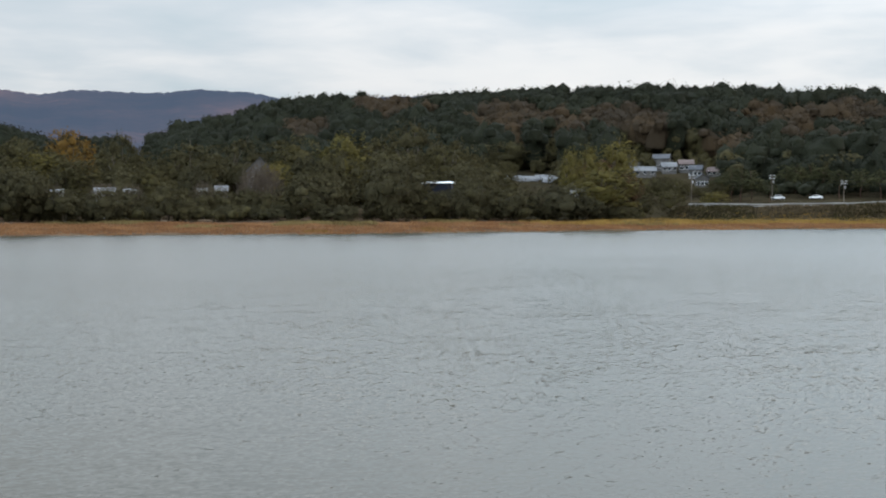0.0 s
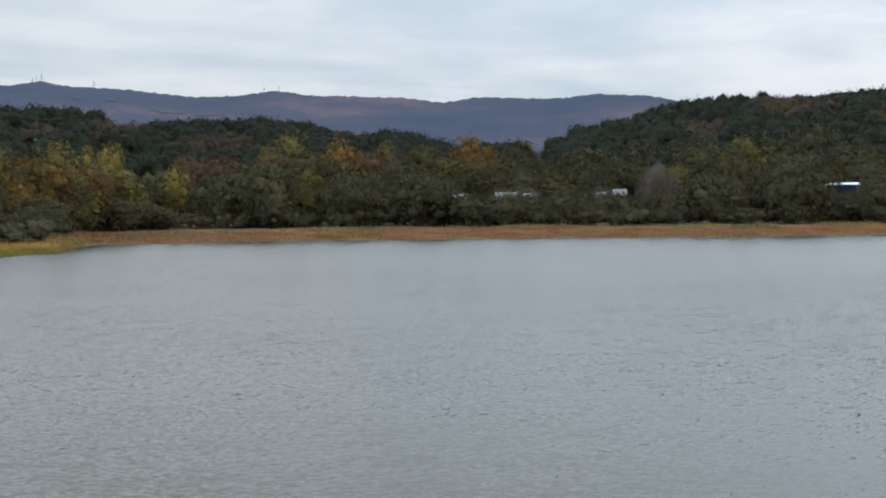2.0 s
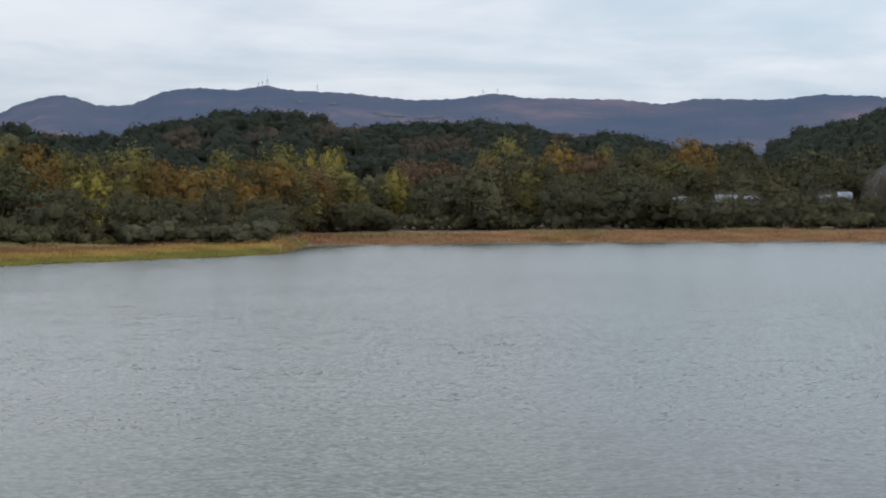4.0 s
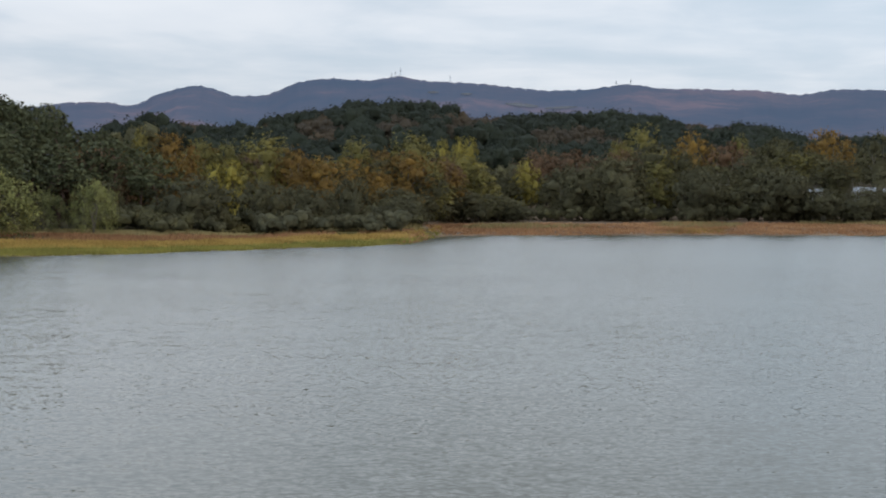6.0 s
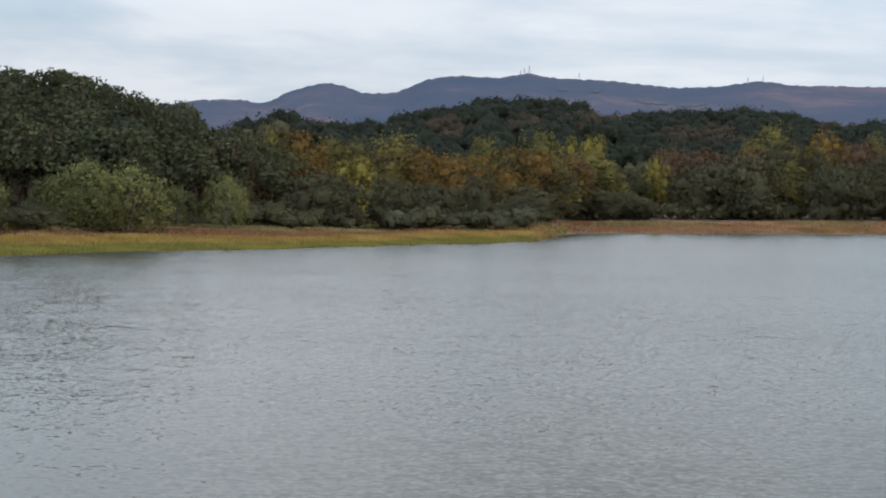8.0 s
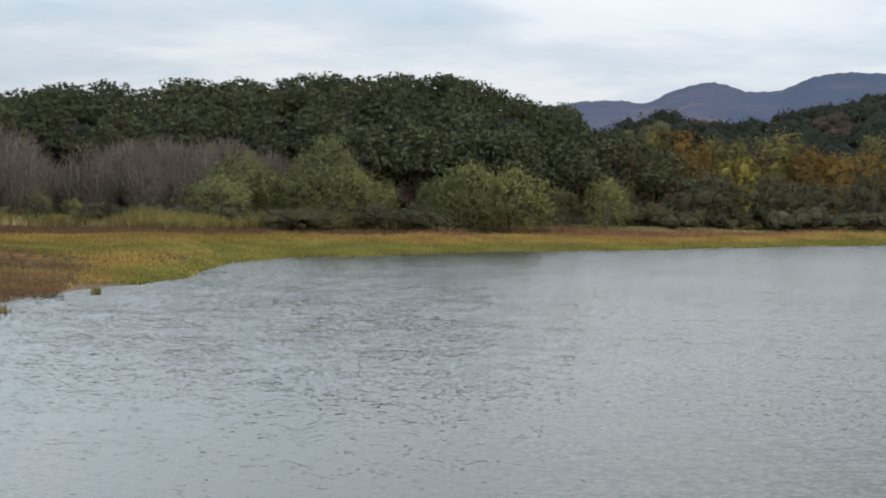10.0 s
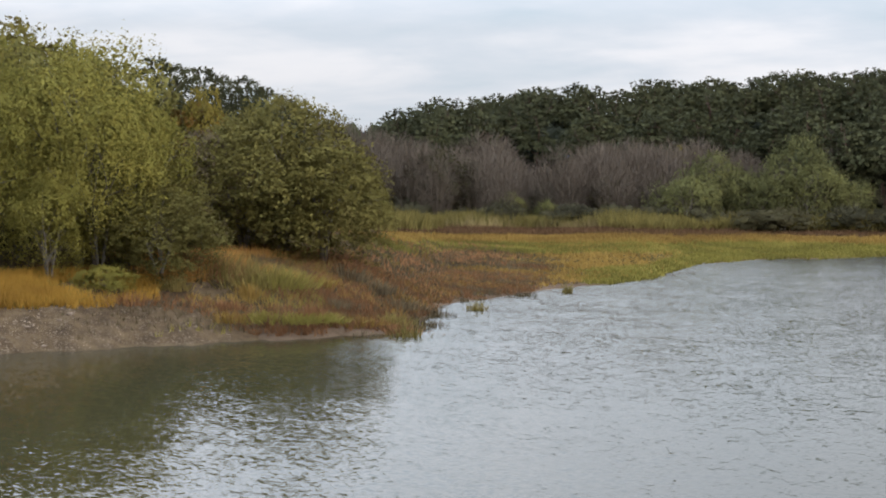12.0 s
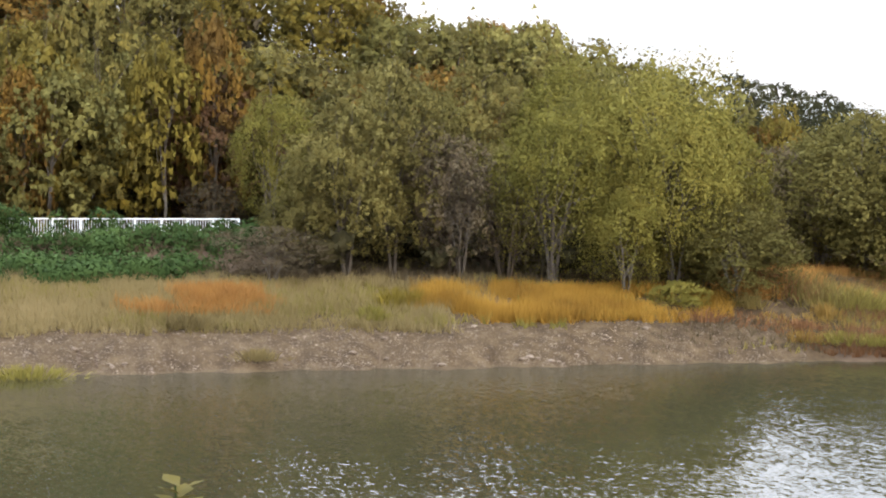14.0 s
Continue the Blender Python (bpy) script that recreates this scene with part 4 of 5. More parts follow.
# ---- the near bank ----
random.seed(26)
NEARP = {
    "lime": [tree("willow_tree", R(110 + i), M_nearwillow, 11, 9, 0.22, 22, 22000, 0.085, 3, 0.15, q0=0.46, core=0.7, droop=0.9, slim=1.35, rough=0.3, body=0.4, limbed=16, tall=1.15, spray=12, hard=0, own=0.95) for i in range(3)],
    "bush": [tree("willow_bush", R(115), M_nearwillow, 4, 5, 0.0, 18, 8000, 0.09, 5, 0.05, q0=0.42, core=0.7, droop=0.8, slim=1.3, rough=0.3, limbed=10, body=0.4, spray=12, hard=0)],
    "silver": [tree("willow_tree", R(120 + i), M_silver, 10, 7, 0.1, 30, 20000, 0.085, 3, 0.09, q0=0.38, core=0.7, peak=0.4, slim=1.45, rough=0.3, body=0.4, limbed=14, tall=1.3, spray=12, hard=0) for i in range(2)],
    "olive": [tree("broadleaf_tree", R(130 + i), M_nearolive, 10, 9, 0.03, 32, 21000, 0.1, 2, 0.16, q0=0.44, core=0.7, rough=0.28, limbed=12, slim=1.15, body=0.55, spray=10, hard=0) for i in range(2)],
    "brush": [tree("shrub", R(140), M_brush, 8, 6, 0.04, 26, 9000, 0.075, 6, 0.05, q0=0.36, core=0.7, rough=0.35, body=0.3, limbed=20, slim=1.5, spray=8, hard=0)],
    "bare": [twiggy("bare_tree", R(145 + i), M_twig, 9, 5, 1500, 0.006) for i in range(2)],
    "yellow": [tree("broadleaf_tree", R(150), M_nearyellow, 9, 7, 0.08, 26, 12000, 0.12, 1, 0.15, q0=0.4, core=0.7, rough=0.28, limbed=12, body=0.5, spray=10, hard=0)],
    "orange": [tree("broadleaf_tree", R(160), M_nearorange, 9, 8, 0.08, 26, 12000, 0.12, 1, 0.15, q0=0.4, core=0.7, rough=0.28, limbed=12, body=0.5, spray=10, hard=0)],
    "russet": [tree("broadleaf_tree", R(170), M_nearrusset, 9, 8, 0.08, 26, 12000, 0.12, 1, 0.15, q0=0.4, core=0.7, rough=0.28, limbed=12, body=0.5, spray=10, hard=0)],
    "pine": [pine("pine_tree", R(180 + i), M_pine, 13, 7, 3000, 0.2, 0.4) for i in range(2)],
}
SIZE.update(lime=(11, 9), bush=(4, 5), bare=(9, 5), silver=(10, 7), olive=(10, 9), brush=(8, 6), yellow=(9, 7), orange=(9, 8), russet=(9, 8))
LABEL.update(lime="large yellow-green willow leaning over the gravel bank", silver="silvery grey-green willow on the grassy bank", olive="dense olive-green tree on the near bank",
             brush="brown-grey twiggy shrub on the bank", bush="low yellow-green willow bush over the bank", bare="slender leafless grey-brown sapling on the bank", yellow="bright yellow autumn tree on the hillside", orange="orange-brown autumn tree on the hillside", russet="dark russet tree on the wooded hillside")
for a, d, kind, hgt, wid in [(47.3, 84, "lime", 10.5, 8.6), (49.3, 85.5, "lime", 10.0, 7), (45.5, 84.5, "lime", 8.8, 6.2), (46.6, 81.5, "lime", 8.0, 6), (50.9, 81.5, "lime", 8.7, 6.4), (48.3, 80, "lime", 5.2, 4.0), (46.4, 78.5, "bush", 1.4, 2.4), (44.5, 81, "olive", 4.6, 6), (45.4, 84, "olive", 6.0, 6), (56.6, 83, "silver", 10.8, 5.8), (58.3, 81, "silver", 8.9, 6.2), (59.6, 82, "silver", 5.2, 4.5),
                             (54.6, 83, "bare", 7.6, 4.5), (52.6, 83, "bare", 7, 4.5), (54.2, 82, "brush", 7.6, 5), (52.8, 84, "silver", 6.6, 4.5), (55.4, 84, "brush", 8.2, 4.5)]:
    grow(kind, a, d, hgt, wid, "trees on the near bank")
for a, d, kind, hgt, wid in [(40.1, 93, "olive", 9.0, 10.5), (38.7, 91.5, "olive", 6.4, 7.5), (41.4, 92, "olive", 6.8, 7.5), (42.9, 91, "brush", 7.2, 5), (53.6, 96, "silver", 11.4, 7), (43.2, 104, "orange", 9, 7.5), (43.0, 103, "yellow", 9.4, 4.5), (60.9, 78.5, "brush", 3, 4.6), (56, 92, "olive", 10, 8), (50.5, 97, "lime", 11.2, 8), (47.5, 104, "olive", 11, 9),
                             (41.3, 100, "olive", 8, 7), (61, 93, "lime", 8.4, 4.5), (63, 102, "russet", 10, 9), (65.0, 104, "yellow", 11.5, 6), (68.5, 99, "olive", 11, 8), (69.5, 104, "yellow", 12, 8), (63.1, 94.5, "brush", 3.4, 3.2)]:
    grow(kind, a, d, hgt, wid, "trees on the near bank")
NEARP = {
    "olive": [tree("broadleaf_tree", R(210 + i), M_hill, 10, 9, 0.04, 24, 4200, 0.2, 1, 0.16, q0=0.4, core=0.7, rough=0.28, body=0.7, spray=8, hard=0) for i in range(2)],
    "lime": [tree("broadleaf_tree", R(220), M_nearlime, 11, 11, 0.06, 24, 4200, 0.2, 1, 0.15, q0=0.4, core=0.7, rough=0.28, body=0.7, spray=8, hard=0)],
    "orange": [tree("broadleaf_tree", R(230), M_nearorange, 9, 8, 0.06, 24, 4200, 0.2, 1, 0.15, q0=0.4, core=0.7, rough=0.28, body=0.7, spray=8, hard=0)],
    "russet": [tree("broadleaf_tree", R(240), M_nearrusset, 9, 8, 0.06, 24, 4200, 0.2, 1, 0.15, q0=0.4, core=0.7, rough=0.28, body=0.7, spray=8, hard=0)],
    "yellow": [tree("broadleaf_tree", R(250), M_nearyellow, 9, 7, 0.06, 24, 4200, 0.2, 1, 0.15, q0=0.4, core=0.7, rough=0.28, body=0.7, spray=8, hard=0)],
    "pine": NEARP["pine"], "spare": [o for k in NEARP if k != "pine" for o in NEARP[k]],
}
LABEL.update(lime="yellow-green autumn tree on the wooded hillside", olive="dense olive-green tree on the wooded hillside")
for a, d, kind, el, wid in [(64.8, 97, "yellow", 6.0, 4.6), (69.0, 97, "yellow", 6.6, 6), (69.6, 94, "orange", 4.6, 4), (67.2, 98, "lime", 7.4, 6), (63.0, 100, "orange", 6.4, 5)]:
    grow(kind, a, d, to_top(a, d, el), wid, "trees on the near hillside")
random.seed(27)
for i in range(84):
    a, d = 45.5 + 31 * (i + random.random()) / 84, random.choice((100, 112, 124, 136, 148)) + random.uniform(-6, 6)
    hgt = random.uniform(7.5, 11.5)
    kind = random.choices(("olive", "lime", "orange", "russet", "yellow", "pine"), (5, 2.4, 2.2, 0.7, 1.7, 0.8 if a < 53 else 0.1))[0]
    grow(kind, a, d, hgt, hgt * random.uniform(0.65, 0.9), "trees on the near hillside")
for a, d, kind, hgt in [(66.5, 132, "lime", 11), (68, 136, "olive", 11), (69.5, 130, "olive", 11), (67.2, 126, "orange", 10), (70.5, 138, "olive", 11), (65.2, 130, "olive", 10)]:
    grow(kind, a, d, hgt, hgt * 0.9, "trees on the near hillside")
for a, d, kind, el in [(56.3, 124, "olive", 6.9), (54.3, 122, "lime", 6.5), (52.2, 122, "olive", 6.7), (49.8, 118, "lime", 5.9), (47.6, 116, "olive", 5.3)]:
    grow(kind, a, d, to_top(a, d, el), 10, "trees on the near hillside")
for a, d in [(51.9, 150), (40.3, 205), (40.9, 200), (41.6, 195), (42.4, 190), (43.1, 188), (43.9, 182), (44.7, 178), (39.8, 215), (41.2, 215)]:
    grow("pine", a, d, random.uniform(10.5, 12.8), None, "pines above the near bank")
for pool in (*P.values(), *NEARP.values()):
    for ob in pool:
        for o in (*ob.children_recursive, ob):
            bpy.data.objects.remove(o)

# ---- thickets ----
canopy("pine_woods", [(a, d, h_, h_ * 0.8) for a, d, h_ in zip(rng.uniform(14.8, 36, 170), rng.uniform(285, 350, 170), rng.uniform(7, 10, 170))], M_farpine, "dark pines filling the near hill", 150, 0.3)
canopy("undergrowth", [(a, float(shore(a)) + q, h_, h_ * 1.3) for a, q, h_ in zip(rng.uniform(44, 77, 260), rng.uniform(12, 60, 260), rng.uniform(1.2, 3.2, 260)) if not (a > 59.5 and q < 34)], M_olive, "tangled undergrowth below the hillside trees", 120, 0.17, core=0.6)
canopy("undergrowth", [(a, float(shore(a)) + q, h_, h_ * 1.3) for a, q, h_ in zip(rng.uniform(44, 77, 160), rng.uniform(16, 70, 160), rng.uniform(1.2, 3.5, 160)) if not (a > 59.5 and q < 34)], M_brush, "brown twiggy undergrowth below the hillside trees", 120, 0.17, core=0.6)
canopy("thicket", [(a, q, h_, h_ * 1.6) for a, q, h_ in zip(rng.uniform(12, 42, 220), rng.uniform(208, 248, 220), rng.uniform(1.0, 2.8, 220)) if q > float(shore(a)) + 44], M_willow, "low scrub at the edge of the reed flats", 110, 0.2, core=0.7)
canopy("thicket", [(a, float(shore(a)) + q, h_, h_ * 1.5) for a, q, h_ in zip(rng.uniform(-34.6, 12, 260), rng.uniform(38, 62, 260), rng.uniform(1.5, 4, 260))], M_olive, "low dark scrub under the shore trees", 100, 0.26, core=0.7)
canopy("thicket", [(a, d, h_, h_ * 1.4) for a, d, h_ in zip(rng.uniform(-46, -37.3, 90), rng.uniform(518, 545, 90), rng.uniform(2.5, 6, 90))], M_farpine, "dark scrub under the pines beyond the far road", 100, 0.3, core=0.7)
canopy("thicket", [(a, d, h_, h_ * 1.5) for a, d, h_ in zip(rng.uniform(1, 12, 110), rng.uniform(256, 296, 110), rng.uniform(1.5, 4, 110))], M_willow, "brown-green scrub under the trees of the spit", 100, 0.26, core=0.7)
canopy("pine_woods", [(a, d, h_, h_ * 0.5) for a, d, h_ in zip(rng.uniform(32, 43, 120), rng.uniform(360, 450, 120), rng.uniform(9, 13, 120))], M_pine, "distant pines beyond the bare thicket", 70, 0.4, True)

# ---- grasses ----


def sward(name, a0, a1, s0, s1, count, hgt, wide, mat, label, patch=None, blades=3, sink=0.03, fade=None):
    """Grass or reed in tufts of narrow blades between two azimuths and two distances behind the water's edge."""
    count, wide = int(count * 0.8), wide * 1.12
    a = rng.uniform(a0, a1, count)
    s = rng.uniform(0, 1, count) * (s1 - s0) + s0
    d = shore(a) + s
    edge = np.minimum(np.minimum(a - a0, a1 - a) * np.radians(d) / (fade or (30 if wide > 0.1 else 10)), np.minimum((s - s0) * 3 + (s0 < 1), s1 - s) / (0.3 * (s1 - s0)))
    keep = edge + 0.7 * wob(a, d, wide * 30, s0) * np.minimum(edge * 4 + 0.2, 1) > rng.random(count) * 0.9
    if patch is not None:
        keep &= patch(a, d, s)
    a, d = a[keep], d[keep]
    m = len(a)
    base = np.stack([-np.sin(np.radians(a)) * d, np.cos(np.radians(a)) * d, ground(a, d) - sink], 1)
    vs = []
    grown = hgt * (0.55 + 0.6 * rng.random(m)) * (1 + 0.3 * wob(a, d, 4, 8))
    for k in range(blades):
        w_ = rng.random(m) * 2 * math.pi
        side = np.stack([np.cos(w_), np.sin(w_), 0 * w_], 1) * (wide * (0.5 + rng.random(m)))[:, None]
        foot_ = base + np.stack([rng.normal(size=m), rng.normal(size=m), 0 * w_], 1) * wide * 1.2
        tip = foot_ + np.stack([rng.normal(size=m) * 0.28, rng.normal(size=m) * 0.28, 0.75 + 0.35 * rng.random(m)], 1) * grown[:, None]
        vs.append(np.stack([foot_ - side * 0.5, foot_ + side * 0.5, tip], 1))
    v = np.concatenate(vs).reshape(-1, 3)
    return tagged(sheet(name, v, np.arange(len(v)).reshape(-1, 3), mat), label, "grass", kind="stuff")


# far shore: red-brown mud reed, straw and gold behind
sward("reed_bed", -47, 2.5, 0.4, 34, 38000, 0.35, 0.37, M_reed, "red-brown dead reed along the far shore")
sward("dry_grass", -47, 2.5, 14, 42, 18000, 0.7, 0.36, M_straw, "straw-coloured dry grass below the trees", lambda a, d, s: wob(a, d, 9, 4) > 0.25)
sward("golden_grass", -47, -30, 17, 42, 15000, 0.7, 0.32, M_gold, "golden grass on the far shore")
sward("dry_grass", -47, -33.5, 31, 47, 14000, 0.6, 0.5, M_brush, "dull brown grass on the road embankment")
sward("green_scrub", -47, -33.5, 33, 47, 7000, 0.8, 0.5, M_olive, "low green scrub on the road embankment", lambda a, d, s: wob(a, d, 9, 3) > -0.1)
sward("golden_grass", -28, -8, 3, 12, 7000, 0.4, 0.3, M_gold, "golden grass on the far shore", lambda a, d, s: wob(a, d, 14, 6) > 0.25)
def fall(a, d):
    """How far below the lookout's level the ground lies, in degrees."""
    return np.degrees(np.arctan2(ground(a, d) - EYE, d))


# the spit and its flats, in bands from the water inland
sward("green_grass", -0.5, 30, 0.2, 12, 27000, 0.32, 0.22, M_green, "yellow-green lakeside grass at the water's edge", fade=5)
sward("golden_grass", -0.5, 19, 8, 24, 15000, 0.45, 0.22, M_gold, "golden dry grass on the flats", fade=6)
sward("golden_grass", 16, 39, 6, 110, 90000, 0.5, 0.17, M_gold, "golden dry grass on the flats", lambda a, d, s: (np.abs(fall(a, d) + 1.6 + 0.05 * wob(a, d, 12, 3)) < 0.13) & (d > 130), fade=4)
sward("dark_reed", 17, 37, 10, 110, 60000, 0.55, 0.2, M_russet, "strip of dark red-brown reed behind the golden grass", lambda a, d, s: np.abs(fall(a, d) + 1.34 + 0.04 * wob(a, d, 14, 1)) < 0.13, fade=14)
sward("reed_bed", 3, 19, 20, 38, 12000, 0.5, 0.24, M_reed, "red-brown reed on the flats")
sward("dry_grass", 0.4, 20, 33, 50, 12000, 0.6, 0.24, M_straw, "straw-coloured dry grass on the flats", lambda a, d, s: wob(a, d, 9, 1) > -0.4)
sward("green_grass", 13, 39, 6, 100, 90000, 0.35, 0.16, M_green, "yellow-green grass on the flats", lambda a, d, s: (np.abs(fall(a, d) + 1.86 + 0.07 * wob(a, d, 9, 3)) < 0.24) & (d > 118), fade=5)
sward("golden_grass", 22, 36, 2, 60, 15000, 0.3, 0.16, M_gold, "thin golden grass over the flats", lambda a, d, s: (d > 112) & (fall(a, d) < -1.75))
sward("golden_grass", 26, 40, 8, 70, 9000, 0.4, 0.14, M_gold, "golden dry grass on the flats", lambda a, d, s: (d < 150) & (wob(a, d, 7, 3) > 0.1))
sward("brown_grass", 30, 40, 6, 70, 20000, 0.4, 0.12, M_brush, "dull withered grass on the flats", lambda a, d, s: d < 150)
sward("reed_bed", 30, 40, 6, 70, 14000, 0.45, 0.12, M_reed, "red-brown withered sedge on the flats", lambda a, d, s: (d < 158) & (wob(a, d, 6, 5) > -0.1))
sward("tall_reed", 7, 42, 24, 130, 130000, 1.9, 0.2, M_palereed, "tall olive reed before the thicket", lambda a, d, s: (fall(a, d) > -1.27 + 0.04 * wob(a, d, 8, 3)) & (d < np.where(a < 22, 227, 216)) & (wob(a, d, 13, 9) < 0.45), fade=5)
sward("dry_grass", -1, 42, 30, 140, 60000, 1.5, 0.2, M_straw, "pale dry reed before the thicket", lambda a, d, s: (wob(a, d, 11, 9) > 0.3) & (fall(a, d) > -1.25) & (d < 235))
sward("brown_grass", 0, 22, 20, 60, 4000, 0.28, 0.42, M_brush, "withered brown grass over the flats", lambda a, d, s: (d > 95) & (d < 250))
# near bank
sward("reed_bed", 30.5, 44.5, 0.4, 24, 31000, 0.4, 0.055, M_reed, "red-brown dead reed on the near shore", lambda a, d, s: wob(a, d, 3, 2) > -0.6, 4)
sward("brown_grass", 29, 48, 0.8, 32, 20000, 0.35, 0.06, M_brush, "dull brown withered grass on the near shore", None, 4)
sward("golden_grass", 28, 48, 3, 26, 16000, 0.4, 0.055, M_gold, "golden withered grass on the near shore", lambda a, d, s: wob(a, d, 3.6, 7) > 0, 4)
sward("green_grass", 33, 47, 0.5, 16, 7000, 0.42, 0.055, M_green, "rough green grass on the near shore", lambda a, d, s: wob(a, d, 2.6, 5) > 0.35, 4)
sward("orange_grass", 39.5, 46.5, 8, 16, 12000, 0.8, 0.05, M_orangegrass, "rust-orange grass below the dark tree", None, 4)
sward("orange_grass", 44.5, 56, 4.2, 10.5, 22000, 0.75, 0.045, M_bankgold, "orange-gold grass along the gravel bank", None, 4)
sward("dry_grass", 53, 77, 3.2, 13, 34000, 0.5, 0.045, M_straw, "straw-coloured grass along the gravel bank", None, 4)
sward("orange_grass", 60, 66.5, 5.2, 9.6, 9000, 0.8, 0.045, M_orangegrass, "patch of rust-orange grass on the bank", None, 4)
sward("green_grass", 44, 76, 3.5, 13, 11000, 0.5, 0.045, M_green, "green grass among the dry grass", lambda a, d, s: wob(a, d, 2.6, 5) > 0.1, 4)
sward("brown_grass", 40, 78, 10, 40, 24000, 0.5, 0.07, M_brush, "withered grass and litter under the trees", None, 4)

# ---- built things ----
M_white = mottled("white_paint", (0.62, 0.62, 0.60), (0.74, 0.74, 0.72), (0.8, 0.8, 0.79), 0.5, 6, 0.05, 0.5)
M_concrete = mottled("pale_concrete", (0.16, 0.16, 0.15), (0.24, 0.235, 0.22), (0.32, 0.31, 0.29), 0.2, 3, 0.15)
M_roof_grey = mottled("grey_roof_tiles", (0.042, 0.043, 0.046), (0.070, 0.072, 0.076), (0.105, 0.106, 0.109), 0.3, 4, 0.2, 0.8)
M_roof_pale = mottled("pale_metal_roof", (0.1, 0.1, 0.1), (0.16, 0.16, 0.16), (0.24, 0.24, 0.238), 0.3, 4, 0.05, 0.7)
M_roof_tin = mottled("bright_tin_roof", (0.090, 0.090, 0.090), (0.126, 0.126, 0.126), (0.168, 0.168, 0.165), 0.3, 4, 0.05, 0.8)
M_roof_brown = mottled("brown_roof_tiles", (0.07, 0.05, 0.045), (0.11, 0.08, 0.07), (0.15, 0.115, 0.1), 0.3, 4, 0.2, 0.8)
M_wall_cream = mottled("cream_plaster", (0.077, 0.074, 0.069), (0.113, 0.107, 0.098), (0.155, 0.149, 0.137), 0.3, 4)
M_wall_pale = mottled("weathered_white_plaster", (0.24, 0.24, 0.235), (0.32, 0.32, 0.315), (0.4, 0.4, 0.395), 0.3, 4)
M_wall_blue = mottled("dark_blue_cladding", (0.012, 0.014, 0.022), (0.02, 0.023, 0.034), (0.03, 0.034, 0.048), 0.3, 4)
M_pane, n, b, out = material("window_glass", 0.08, 0.5)
b.inputs["Base Color"].default_value = (0.02, 0.025, 0.03, 1)
M_tyre, n, b, out = material("black_rubber", 0.9, 0.2)
b.inputs["Base Color"].default_value = (0.02, 0.02, 0.02, 1)
M_asphalt = mottled("asphalt", (0.035, 0.035, 0.037), (0.05, 0.05, 0.052), (0.075, 0.074, 0.072), 0.2, 6)
M_steel = mottled("grey_steel", (0.2, 0.2, 0.21), (0.3, 0.3, 0.31), (0.4, 0.4, 0.4), 0.5, 6, 0.05, 0.5)


def box(x0, y0, z0, x1, y1, z1):
    v = [(x, y, z) for z in (z0, z1) for y in (y0, y1) for x in (x0, x1)]
    return v, [(0, 2, 3, 1), (4, 5, 7, 6), (0, 1, 5, 4), (1, 3, 7, 5), (3, 2, 6, 7), (2, 0, 4, 6)]


def house(a, d, w_, dp, eave, ridge, wall, roof, label, turn=0.0, windows=3, along=True):
    """A small house with a gabled roof that overhangs, windows and a door; its front looks to the lake."""
    root = new("house")
    x, y, z = stand(a, d, 0.2)
    root.matrix_basis = pose(x, y, z, 0, 0, a + turn)
    h0, q = eave, 0.35
    if along:
        prof = [(-dp / 2, h0), (0, ridge), (dp / 2, h0)]
        v = [(sx * w_ / 2, yy, zz) for sx in (-1, 1) for yy, zz in [(-dp / 2, -0.5), (-dp / 2, h0), (0, ridge - 0.1), (dp / 2, h0), (dp / 2, -0.5)]]
        r = [[(sx * (w_ / 2 + q), yy * (1 + q * 2 / dp), zz - abs(yy) / dp * 0.4 + o) for yy, zz in prof] for o in (0, 0.22) for sx in (-1, 1)]
    else:
        prof = [(-w_ / 2, h0), (0, ridge), (w_ / 2, h0)]
        v = [(xx, sy * dp / 2, zz) for sy in (-1, 1) for xx, zz in [(-w_ / 2, -0.5), (-w_ / 2, h0), (0, ridge - 0.1), (w_ / 2, h0), (w_ / 2, -0.5)]]
        r = [[(xx * (1 + q * 2 / w_), sy * (dp / 2 + q), zz - abs(xx) / w_ * 0.4 + o) for xx, zz in prof] for o in (0, 0.22) for sy in (-1, 1)]
    part("wall", v, [(0, 1, 2, 3, 4), (9, 8, 7, 6, 5), (0, 5, 6, 1), (3, 8, 9, 4), (1, 6, 7, 2), (2, 7, 8, 3)], wall, root)
    rv = [p for row in r for p in row]
    rf = []
    for i in range(2):
        rf += [(i, i + 1, 3 + i + 1, 3 + i), (6 + i, 9 + i, 9 + i + 1, 6 + i + 1), (i, 6 + i, 6 + i + 1, i + 1), (3 + i, 3 + i + 1, 9 + i + 1, 9 + i)]
    rf += [(0, 3, 9, 6), (2, 8, 11, 5)]
    part("roof", rv, rf, roof, root)
    for i in range(windows):
        u = (i + 0.5) / windows * w_ - w_ / 2
        for lv in range(max(1, int(eave // 2.7))):
            zz = 0.9 + lv * 2.7
            win = part("window", *box(u - 0.65, -dp / 2 - 0.06, zz, u + 0.65, -dp / 2 - 0.01, zz + 1.2), M_white, root, "pale window frame")
            part("pane", *box(u - 0.57, -dp / 2 - 0.075, zz + 0.08, u + 0.57, -dp / 2 - 0.064, zz + 1.12), M_pane, win)
    return tagged(root, label, "house", "houses of the lakeside village")


def footing(a, el, hgt):
    """The nearest spot of the slope on which a roof of that height shows at that elevation."""
    return next((float(q) for q in range(470, 760, 3) if float(ground(a, q)) + hgt >= EYE + q * math.tan(radians(el))), 600.0)


